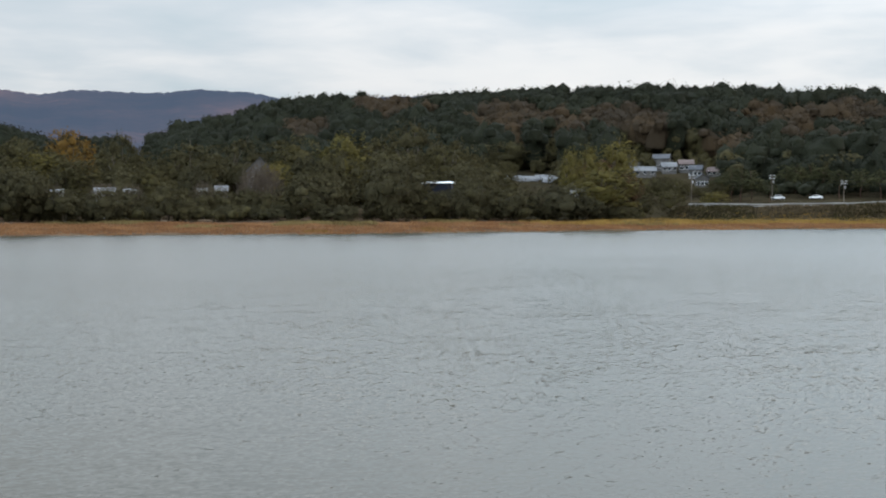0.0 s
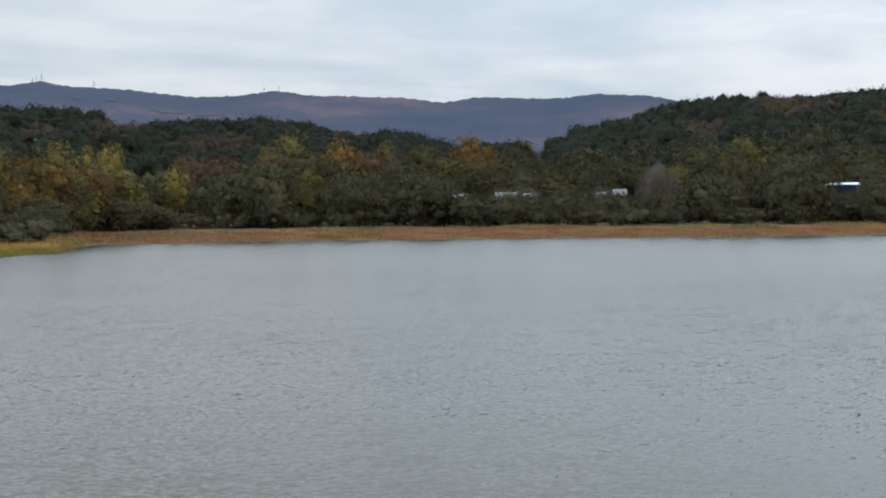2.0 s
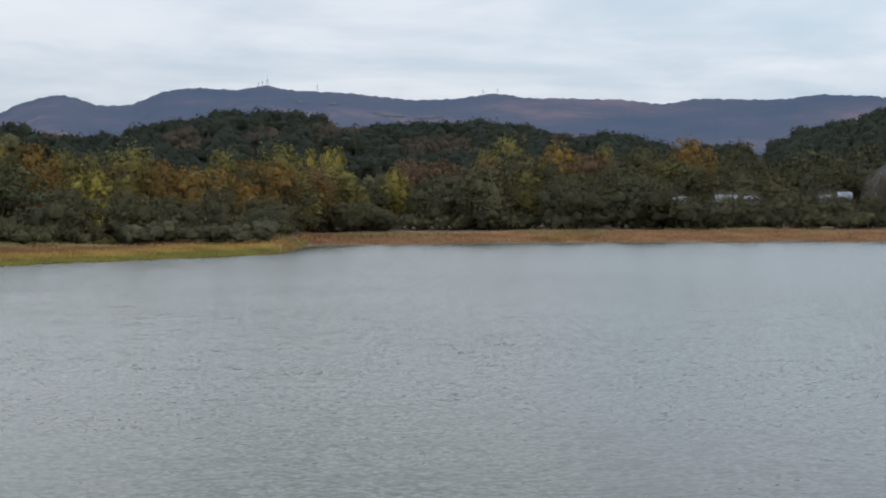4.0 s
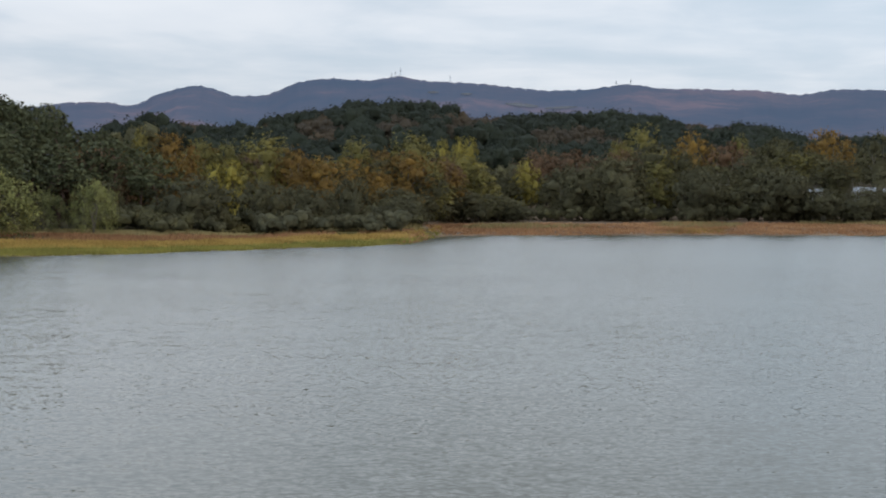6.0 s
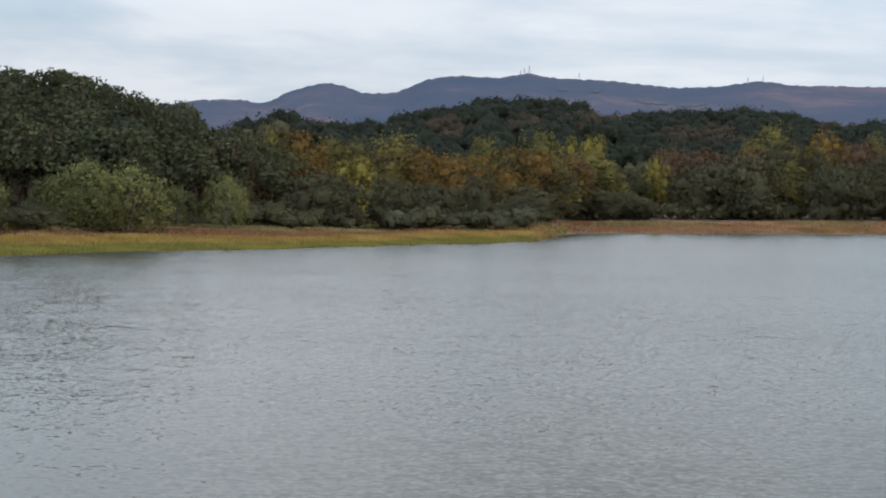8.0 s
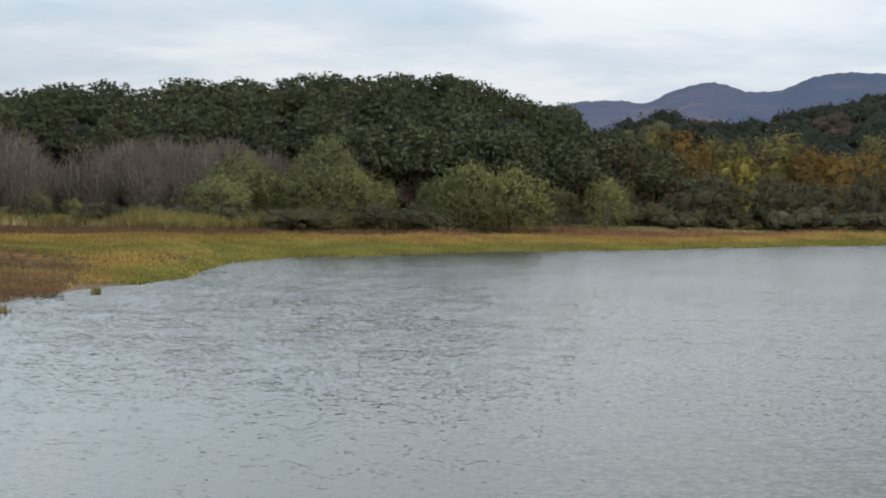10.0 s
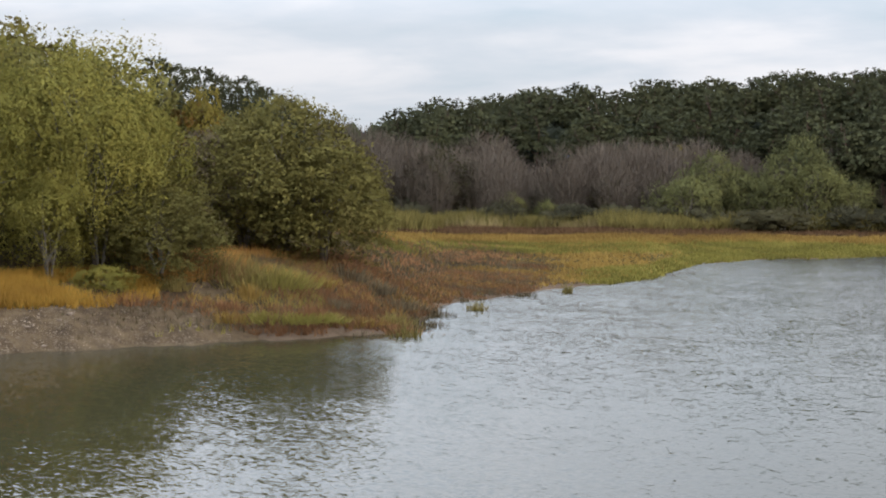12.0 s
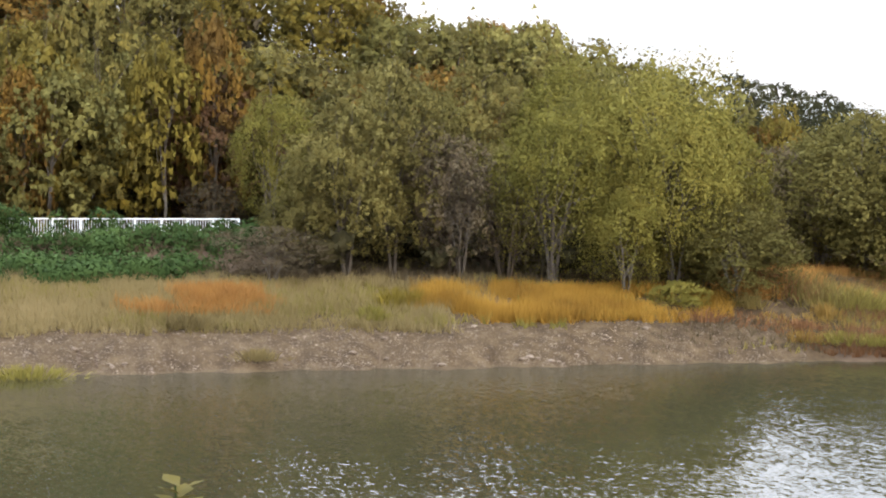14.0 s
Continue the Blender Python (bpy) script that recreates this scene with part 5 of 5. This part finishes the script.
for a, el, hgt, wpx, wall, roof, label, along in [
        (-34.07, 1.54, 4.6, 4.5, M_wall_cream, M_roof_grey, "narrow cream house with a grey roof", False),
        (-35.05, 1.72, 6.0, 7.5, M_wall_cream, M_roof_grey, "two-storey cream house with a grey tiled roof", True),
        (-34.42, 1.29, 3.6, 10, M_wall_cream, M_roof_tin, "low building with a pale metal roof", True),
        (-35.3, 1.42, 3.8, 6.5, M_wall_cream, M_roof_tin, "small house with a pale metal roof", True),
        (-35.9, 1.52, 4.4, 6.5, M_wall_cream, M_roof_brown, "small house with a brown tiled roof", True),
        (-36.25, 1.34, 4.4, 5.5, M_wall_cream, M_roof_grey, "cream house with a grey tiled roof", True),
        (-36.45, 1.02, 4.6, 5.0, M_wall_cream, M_roof_grey, "two-storey cream house beside dark trees", False),
        (-36.95, 1.26, 3.4, 7, M_wall_cream, M_roof_brown, "wide house with a brown tiled roof", True)]:
    house(a, footing(a, el, hgt), wpx * 0.8, 6, hgt - 1.5, hgt, wall, roof, label, random.uniform(-12, 12), 3, along)
for a, d, w_, dp, el, drop, wall, roof, label, along in [
        (-20.72, 432, 6.5, 9, 1.62, 3.6, M_wall_cream, M_roof_grey, "tall white gabled house behind the shore trees", False),
        (-19.36, 408, 2.8, 7, 0.6, 1.2, M_wall_pale, M_roof_pale, "white house with a pale roof behind trees", True),
        (-18.69, 404, 2.0, 6, 0.5, 1.0, M_wall_pale, M_roof_pale, "small white house behind the shore trees", True),
        (-16.17, 400, 2.6, 6, 0.48, 0.7, M_wall_pale, M_roof_pale, "low white house behind the shore trees", True),
        (-15.3, 398, 4.6, 7, 0.52, 0.9, M_wall_pale, M_roof_pale, "white house with a pale roof behind trees", True),
        (-13.66, 396, 3.0, 6, 0.46, 0.6, M_wall_pale, M_roof_pale, "small white house behind the shore trees", True),
        (-32.07, 446, 3.4, 5, 0.46, 0.7, M_wall_pale, M_roof_pale, "small white hut among the shore trees", True),
        (-27.09, 425, 7.4, 6, 0.76, 0.16, M_wall_blue, M_white, "dark blue shed with a white metal roof", True)]:
    top_ = to_top(a, d, el)
    house(a, d, w_, dp, top_ - drop, top_, wall, roof, label, random.uniform(-8, 8), 0 if drop < 0.5 else 2, along)


def tunnel(a, d, length, r):
    """A plastic-covered polytunnel, its length across the view."""
    root = new("polytunnel")
    x, y, z = stand(a, d, 0.1)
    root.matrix_basis = pose(x, y, z, 0, 0, a + 8)
    n_, m_ = 15, 9
    v = [(-length / 2 + length * i / (n_ - 1), math.cos(math.pi * j / (m_ - 1)) * r, math.sin(math.pi * j / (m_ - 1)) * r * 0.9 + 0.06 * math.cos(i * math.pi)) for i in range(n_) for j in range(m_)]
    part("cover", v, [tuple(q) for q in grid_faces(n_, m_)] + [tuple(range(m_)), tuple(range(n_ * m_ - 1, n_ * m_ - m_ - 1, -1))], M_roof_pale, root)
    for i in range(0, n_, 2):
        u = -length / 2 + length * i / (n_ - 1)
        part("hoop", *limb([Vector((u, math.cos(math.pi * j / 8) * (r + 0.03), math.sin(math.pi * j / 8) * (r + 0.03) * 0.92)) for j in range(9)], [0.04] * 9, 4), M_steel, root)
    return tagged(root, "white plastic-covered polytunnel among the trees", "polytunnel", "polytunnels")


for a, el in ((-29.7, 1.0), (-30.3, 0.97), (-30.9, 0.99), (-31.15, 0.93)):
    tunnel(a, footing(a, el, 2.0), 6.5, 2.1)


def pole(a, d, hgt):
    """A utility pole with crossarms and insulators."""
    root = new("utility_pole")
    x, y, z = stand(a, d, 0.3)
    root.matrix_basis = pose(x, y, z, 0, 0, a)
    part("shaft", *limb([Vector((0, 0, 0)), Vector((0, 0, hgt * 0.5)), Vector((0, 0, hgt))], [0.15, 0.13, 0.1], 8), M_bark, root)
    for q in (0.4, 1.2):
        arm = part("crossarm", *box(-0.9, -0.06, hgt - q - 0.06, 0.9, 0.06, hgt - q + 0.06), M_steel, root)
        for u in (-0.8, -0.4, 0.4, 0.8):
            part("insulator", *limb([Vector((u, 0, hgt - q + 0.06)), Vector((u, 0, hgt - q + 0.3))], [0.06, 0.04], 6), M_white, arm)
    part("transformer", *limb([Vector((0.32, 0, hgt - 2.6)), Vector((0.32, 0, hgt - 1.8))], [0.2, 0.2], 8), M_steel, root)
    return tagged(root, "grey concrete utility pole beside the far road", "utility pole", "utility poles")


for a, d, hgt in ((-36.1, 460, 9.5), (-38.9, 475, 9.5), (-41.35, 490, 7.5)):
    pole(a, d, hgt)

# the far road with its barrier along the embankment
AR = np.arange(-48, -35.2, 0.25)
rows = []
for q in (46.5, 53.5):
    dd = shore(AR) + q
    rows.append(np.stack([-np.sin(np.radians(AR)) * dd, np.cos(np.radians(AR)) * dd, np.maximum(ground(AR, dd), 5.7) + 0.06], 1))
tagged(sheet("road", np.concatenate(rows), np.stack([np.arange(len(AR) - 1), np.arange(1, len(AR)), len(AR) + np.arange(1, len(AR)), len(AR) + np.arange(len(AR) - 1)], 1), M_asphalt), "grey asphalt road along the far embankment", "road", kind="structure")
barrier = tagged(new("road_barrier"), "pale concrete and steel barrier along the far road", "barrier")
AR = np.arange(-47.5, -35.6, 0.5)
for a0, a1 in zip(AR[:-1], AR[1:]):
    p0, p1 = (Vector(place(a_, float(shore(a_)) + 45.6, float(ground(a_, float(shore(a_)) + 45.6)))) for a_ in (a0, a1))
    part("post", *limb([p0 - Vector((0, 0, 0.2)), p0 + Vector((0, 0, 0.95))], [0.07, 0.07], 6), M_steel, barrier)
    side = (p1 - p0).normalized().cross(Vector((0, 0, 1))) * 0.06
    for lo, hi in ((0.06, 0.3), (0.5, 0.92)):
        c = [p0 - side, p1 - side, p1 + side, p0 + side]
        v = [tuple(p + Vector((0, 0, lo))) for p in c] + [tuple(p + Vector((0, 0, hi))) for p in c]
        part("rail", v, [(3, 2, 1, 0), (4, 5, 6, 7), (0, 1, 5, 4), (1, 2, 6, 5), (2, 3, 7, 6), (3, 0, 4, 7)], M_concrete, barrier)


def car(a, d, mat, label):
    """A parked car: body, cabin glass, wheels."""
    root = new("car")
    x, y, z = stand(a, d, 0)
    root.matrix_basis = pose(x, y, z, 0, 0, a)
    side = [(-2.1, 0.35), (-2.15, 0.8), (-1.3, 0.95), (-0.7, 1.45), (0.9, 1.48), (1.6, 1.0), (2.1, 0.9), (2.15, 0.35)]
    v = [(u, sy * 0.83 * (0.86 if h_ > 1.2 else 1), h_) for sy in (-1, 1) for u, h_ in side]
    k_ = len(side)
    part("body", v, [tuple(range(k_)), tuple(range(2 * k_ - 1, k_ - 1, -1))] + [(i, k_ + i, k_ + (i + 1) % k_, (i + 1) % k_) for i in range(k_)], mat, root)
    for sy in (-1, 1):
        y0 = sy * 0.79
        part("window", [(-1.05, y0 + sy * 0.03, 1.0), (1.4, y0 + sy * 0.03, 1.02), (0.85, y0 - sy * 0.05, 1.4), (-0.65, y0 - sy * 0.05, 1.38)], [(0, 1, 2, 3) if sy < 0 else (3, 2, 1, 0)], M_pane, root)
        for u in (-1.35, 1.35):
            part("wheel", *limb([Vector((u, sy * 0.66, 0.32)), Vector((u, sy * 0.68, 0.32)), Vector((u, sy * 0.86, 0.32)), Vector((u, sy * 0.87, 0.32))], [0.05, 0.32, 0.32, 0.05], 12), M_tyre, root)
    return tagged(root, label, "car", "cars beyond the far road")


for a, d in ((-39.1, 512), (-40.4, 514)):
    car(a, d, M_white, "white car parked beyond the far road")

# white marker posts on the slope above the village
for a in (-37.8, -38.4, -38.7, -39.1, -40.2):
    d = next(q for q in range(500, 800, 5) if math.degrees(math.atan2(float(ground(a, q)) - EYE, q)) > 1.0 or q > 700)
    ob = part("marker_post", *limb([Vector((0, 0, -0.3)), Vector((0, 0, 3.2)), Vector((0.15, 0, 3.9)), Vector((0.55, 0, 4.2))], [0.16, 0.15, 0.14, 0.1], 8), M_white)
    ob.matrix_basis = pose(*stand(a, d, 0))
    tagged(ob, "white bent marker post on the slope above the village", "post", "white posts above the village")

# ---- the white guard fence by the near road ----
fence = tagged(new("guard_fence"), "white steel guard fence with upright bars along the road", "fence")
f0, f1 = Vector(place(71.5, 85.5, 5.12)), Vector(place(62.15, 90.1, 5.12))
run = (f1 - f0)
n_panel = round(run.length / 1.5)
step_ = run / n_panel
turn_ = math.degrees(math.atan2(run.y, run.x))
L = step_.length
m_post, m_rail, m_bar = None, None, None
for i in range(n_panel + 1):
    at = f0 + step_ * i
    if m_post is None:
        o = part("post", *box(-0.05, -0.05, -0.5, 0.05, 0.05, 1.12), M_white, fence)
        m_post = o.data
    else:
        o = new("post", m_post)
        o.parent = fence
    o.matrix_basis = pose(*at, 0, 0, turn_)
    if i == n_panel:
        break
    for h_, th in ((1.08, 0.035), (0.18, 0.025)):
        o = part("rail", *box(0.05, -0.03, h_ - th, L - 0.05, 0.03, h_ + th), M_white, fence)
        o.matrix_basis = pose(*at, 0, 0, turn_)
    for j in range(9):
        if m_bar is None:
            o = part("bar", *box(-0.012, -0.012, 0.2, 0.012, 0.012, 1.05), M_white, fence)
            m_bar = o.data
        else:
            o = new("bar", m_bar)
            o.parent = fence
        o.matrix_basis = pose(*(at + step_ * ((j + 1) / 10)), 0, 0, turn_)
# the near road behind it
ARN = np.arange(58.5, 80, 0.5)
rows = []
for q in (0.9, 5.5):
    pts = []
    for a_ in ARN:
        dd = float(np.interp(a_, [61.2, 71.5], [90.5, 85.5])) + q
        pts.append(place(a_, dd, max(float(ground(a_, dd)), 5.05) + 0.06))
    rows += pts
tagged(sheet("road", np.array(rows), np.stack([np.arange(len(ARN) - 1), np.arange(1, len(ARN)), len(ARN) + np.arange(1, len(ARN)), len(ARN) + np.arange(len(ARN) - 1)], 1), M_asphalt), "narrow asphalt road behind the guard fence", "road", kind="structure")

# green climbers over the slope below the fence
cs, rs = [], []
for i in range(150):
    a_ = random.uniform(61.5, 73)
    dd = float(np.interp(a_, [61.2, 71.5], [89.3, 84.3])) - random.uniform(1.8, 9.5) * (1 if a_ > 63 else 0.7)
    q = random.uniform(0.45, 0.9)
    cs.append(place(a_, dd, float(ground(a_, dd)) + q * 0.45))
    rs.append((q * 1.3, q * 1.3, q * 0.8))
for a_, hgt in ((74, 1.7), (73.3, 1.7), (72.6, 1.7), (71.8, 1.8), (71.2, 1.8), (70.9, 1.8), (70.5, 1.8), (70.15, 1.8), (72, 1.6), (71.5, 1.7), (71, 1.7), (70.7, 1.5), (70.3, 1.8), (69.8, 1.5), (70, 1.6), (69.6, 1.3), (68.45, 1.5), (67.1, 1.6), (66.8, 1.5), (66.5, 1.3)):
    dd = float(np.interp(a_, [61.2, 71.5], [90.5, 85.5])) - 0.3
    for q in (0.4, 0.9, hgt):
        cs.append(place(a_ + random.uniform(-0.15, 0.15), dd, 5.0 + q * 0.8))
        rs.append((0.5, 0.5, 0.55))
v, f, nn = leaves(rng, cs, rs, 36000, 0.105, shell=0.7)
tagged(sheet("climbers", v, f, M_vine, normals=nn), "bright green climbing vines over slope and fence", "vines", kind="stuff")

# ---- masts and bare ground on the mountains ----


def mountain_top(a):
    return EYE + 4300 * math.tan(radians(float(np.interp(a, AM, top))))


def mast(a, hgt, w_, label):
    """A lattice mast: four legs, rings of bracing, platforms with dishes."""
    root = new("radio_mast")
    x, y, z = place(a, 4280, mountain_top(a) - 9)
    root.matrix_basis = pose(x, y, z, 0, 0, a)
    for sx in (-1, 1):
        for sy in (-1, 1):
            part("leg", *limb([Vector((sx * w_, sy * w_, 0)), Vector((sx * w_ * 0.3, sy * w_ * 0.3, hgt * 0.85))], [0.5, 0.35], 4), M_steel, root)
    for q in (0.25, 0.45, 0.6, 0.72):
        e = w_ * (1 - 0.82 * q)
        part("platform", *box(-e - 0.4, -e - 0.4, hgt * q, e + 0.4, e + 0.4, hgt * q + 0.6), M_steel, root)
    part("antenna", *limb([Vector((0, 0, hgt * 0.6)), Vector((0, 0, hgt))], [0.5, 0.25], 5), M_steel, root)
    for sx in (-1, 1):
        part("dish", *limb([Vector((sx * w_ * 0.6, -w_ * 0.6, hgt * 0.62)), Vector((sx * w_ * 0.6, -w_ * 0.6 - 1, hgt * 0.62))], [0.6, 1.5], 8), M_white, root)
    return tagged(root, label, "radio mast", "radio masts on the mountain")


for a, hgt, w_, label in ((1.02, 32, 3.5, "tall steel radio mast on the mountain top"), (1.2, 24, 2.2, "steel radio mast on the mountain top"), (1.33, 20, 1.8, "short steel radio mast on the mountain top"), (-0.76, 29, 1.8, "lone steel mast on the mountain ridge"),
                          (-6.68, 24, 1.8, "steel mast on the mountain ridge"), (-7.2, 24, 1.5, "thin steel mast on the mountain ridge")):
    mast(a, hgt, w_, label)

# ---- small things on the near shore ----
M_stone = mottled("shore_stones", (0.07, 0.048, 0.031), (0.13, 0.092, 0.062), (0.26, 0.2, 0.145), 1.5, 12, 0.2)
M_gravel = mottled("gravel_bank", (0.034, 0.02, 0.0095), (0.068, 0.042, 0.02), (0.115, 0.076, 0.039), 1.2, 9, 1.0)

# a gravel sheet over the mud of the near bank
AG = np.arange(41, 79, 0.12)
SG = np.linspace(-0.8, 6.5, 20)
A2, S2 = np.meshgrid(AG, SG, indexing="ij")
DG = shore(A2) + S2 + wob(A2, shore(A2) + S2, 2.0, 4) * 0.25
Z2 = ground(A2, DG) + 0.03 + 0.025 * wob(A2, DG, 2.2, 2)
V = np.stack([-np.sin(np.radians(A2)) * DG, np.cos(np.radians(A2)) * DG, Z2], -1).reshape(-1, 3)
tagged(sheet("gravel_bank", V, grid_faces(*A2.shape), M_gravel, smooth=True), "brown gravel strip above the waterline", "gravel", kind="structure")

OCT = np.array([(1, 0, 0), (0, 1, 0), (-1, 0, 0), (0, -1, 0), (0, 0, 1), (0, 0, -1)], float)
OCF = np.array([(0, 1, 4), (1, 2, 4), (2, 3, 4), (3, 0, 4)])


def pebbles(count, a0, a1, s0, s1, r0, r1, label):
    a, s = rng.uniform(a0, a1, count), s0 + (s1 - s0) * rng.random(count) ** 1.4
    d = shore(a) + s
    r = r0 + (r1 - r0) * rng.random(count) ** 4
    c = np.stack([-np.sin(np.radians(a)) * d, np.cos(np.radians(a)) * d, ground(a, d) + 0.03], 1)
    v = c[:, None] + OCT[None] * (r[:, None] * rng.uniform(0.6, 1.3, (count, 3)))[:, None] * np.array((1, 1, 0.6)) + rng.normal(size=(count, 6, 3)) * r[:, None, None] * 0.15
    f = OCF[None] + np.arange(count)[:, None, None] * 6
    return tagged(sheet("pebbles", v.reshape(-1, 3), f.reshape(-1, 3), M_stone), label, "pebbles", kind="stuff")


pebbles(17000, 42, 77, 0.0, 5.2, 0.02, 0.085, "pale and brown pebbles strewn over the gravel bank")


def stone(a, s, r):
    """A weathered boulder: an uneven rounded block."""
    bm = bmesh.new()
    bmesh.ops.create_icosphere(bm, subdivisions=2, radius=r)
    k_ = random.random() * 9
    for v_ in bm.verts:
        v_.co *= 1 + 0.22 * noise.noise(v_.co / r * 1.3 + Vector((k_, 0, 0)))
        v_.co.z *= 0.6
    me = bpy.data.meshes.new("stone")
    bm.to_mesh(me)
    bm.free()
    me.materials.append(M_stone)
    ob = new("stone", me)
    d = float(shore(a)) + s
    ob.matrix_basis = pose(*place(a, d, float(ground(a, d)) + r * 0.15), 0, 0, random.random() * 360)
    return tagged(ob, "weathered grey-brown stone lying on the gravel bank", "stone", "stones on the gravel bank")


for i in range(46):
    stone(random.uniform(43, 72), random.uniform(0.0, 4.0), random.choice((0.09, 0.11, 0.14, 0.18)))
for a, s, r in ((51.7, 0.7, 0.22), (51.95, 0.6, 0.17), (51.4, 0.6, 0.14), (50.9, 0.4, 0.16)):
    stone(a, s, r)


CLUMPS = {}


def reed_clump(a, s, hgt, wid, count, mat, label, name="reed_clumps"):
    """A clump of upright stems that bend at the tip, standing in mud or shallow water."""
    d = float(shore(a)) + s
    x0, y0, z0 = place(a, d, max(float(ground(a, d)), -0.25) - 0.05)
    r_ = np.random.default_rng(int(a * 100 + s * 10) % 9999)
    p = np.stack([r_.normal(size=count) * wid * 0.35, r_.normal(size=count) * wid * 0.35, np.zeros(count)], 1)
    h_ = hgt * (0.5 + 0.6 * r_.random(count)) * np.exp(-(p[:, 0] ** 2 + p[:, 1] ** 2) / (wid * wid))
    ln = r_.normal(size=(count, 3)) * 0.22 * h_[:, None] + p * 0.25
    ln[:, 2] = h_
    sd = r_.normal(size=(count, 3)) * 0.018
    sd[:, 2] = 0
    mid = p + ln * np.array((0.35, 0.35, 0.6))
    v = np.stack([p - sd, p + sd, mid + sd * 0.8, mid - sd * 0.8, p + ln + sd * 0.2, p + ln - sd * 0.2], 1).reshape(-1, 3)
    CLUMPS.setdefault((name, mat.name, label), []).append(v + np.array((x0, y0, z0)))


for a, s, hgt, wid in ((35.64, -4.4, 1.15, 1.2), (35.4, -0.3, 0.7, 0.8), (35.1, -5.5, 0.75, 1.3), (34.8, -8.5, 0.7, 1.2), (34.5, -7.0, 0.75, 1.4), (33.2, -8.6, 1.0, 0.9), (31.7, -2.6, 0.75, 1.8), (31.4, -2.0, 0.7, 1.2), (29.95, -5.5, 1.05, 0.5), (26.3, -8.0, 0.55, 1.6), (25.8, -12.0, 0.55, 2.4), (34.9, 0.2, 0.6, 0.9)):
    reed_clump(a, s, hgt, wid, 120, M_brush if hgt < 0.8 else M_palereed, "clump of thin reed standing in the shallows")
for i in range(22):
    reed_clump(random.uniform(31.5, 37.6), random.uniform(-2.4, 0.2), random.uniform(0.25, 0.5), random.uniform(0.4, 1.1), 40, M_brush, "sparse dead stalks standing in the shallows", "dead_stalks")
for i in range(26):
    a = random.uniform(36, 46)
    s = random.uniform(0.4, 14)
    reed_clump(a, s, random.uniform(0.5, 1.0), random.uniform(1.0, 2.6), 260, random.choice((M_reed, M_gold, M_reed, M_palereed, M_brush)), "low tussock of withered sedge on the near shore", "sedge_tussocks")
for a, s, hgt, wid, mt in ((39.8, 2.2, 0.5, 2.6, M_green), (40.8, 2.2, 0.55, 2.4, M_green), (38.9, 2.3, 0.5, 2.0, M_green), (41.3, 7.5, 1.3, 3.2, M_palereed), (40.4, 7.8, 1.2, 3.0, M_green), (42.5, 9.5, 1.5, 3.4, M_palereed), (43.4, 10.5, 1.4, 3, M_reed),
                           (56.6, 7.0, 1.0, 1.4, M_yellow), (55.7, 7.0, 0.9, 1.2, M_yellow), (57.4, 5.2, 0.7, 1, M_green), (64.0, 4.2, 0.7, 1.4, M_straw), (61.5, 1.0, 0.5, 1.3, M_straw), (69.5, 0.2, 0.5, 2.4, M_green)):
    reed_clump(a, s, hgt, wid, 600, mt, "leafy tussock of sedge on the grassy bank", "sedge_tussocks")

for (name, mat_name, label), vs in CLUMPS.items():
    v = np.concatenate(vs)
    i_ = np.arange(len(v) // 6)[:, None] * 6
    tagged(sheet(name, v, np.concatenate([i_ + np.array((0, 1, 2, 3)), i_ + np.array((3, 2, 4, 5))]), bpy.data.materials[mat_name]), label, "reeds", kind="stuff")

# a weed on the lookout's own slope, its leafy tip just in view
root = new("weed")
wx, wy, wz = stand(64.35, 6.2, 0.05)
root.matrix_basis = pose(wx, wy, wz)
tip = 5.73 - wz
part("stem", *limb([Vector((0, 0, 0)), Vector((0.03, 0.02, tip * 0.5)), Vector((0, 0, tip))], [0.014, 0.01, 0.004], 6), M_vine, root)
for i in range(60):
    q = 0.35 + 0.65 * (i / 59) ** 0.6
    w_ = i * 2.4
    l_ = 0.1 * (1.25 - q) + 0.075
    e = Vector((math.cos(w_), math.sin(w_), 0.55))
    o = Vector((0.015, 0.01, tip * q))
    sd = Vector((-math.sin(w_), math.cos(w_), 0)) * l_ * 0.45
    part("leaf", [tuple(o), tuple(o + e * l_ * 0.5 + sd), tuple(o + e * l_ - Vector((0, 0, l_ * 0.15))), tuple(o + e * l_ * 0.5 - sd)], [(0, 1, 2), (0, 2, 3)], M_lime, root)
tagged(root, "tall green weed on the lookout's slope", "weed")
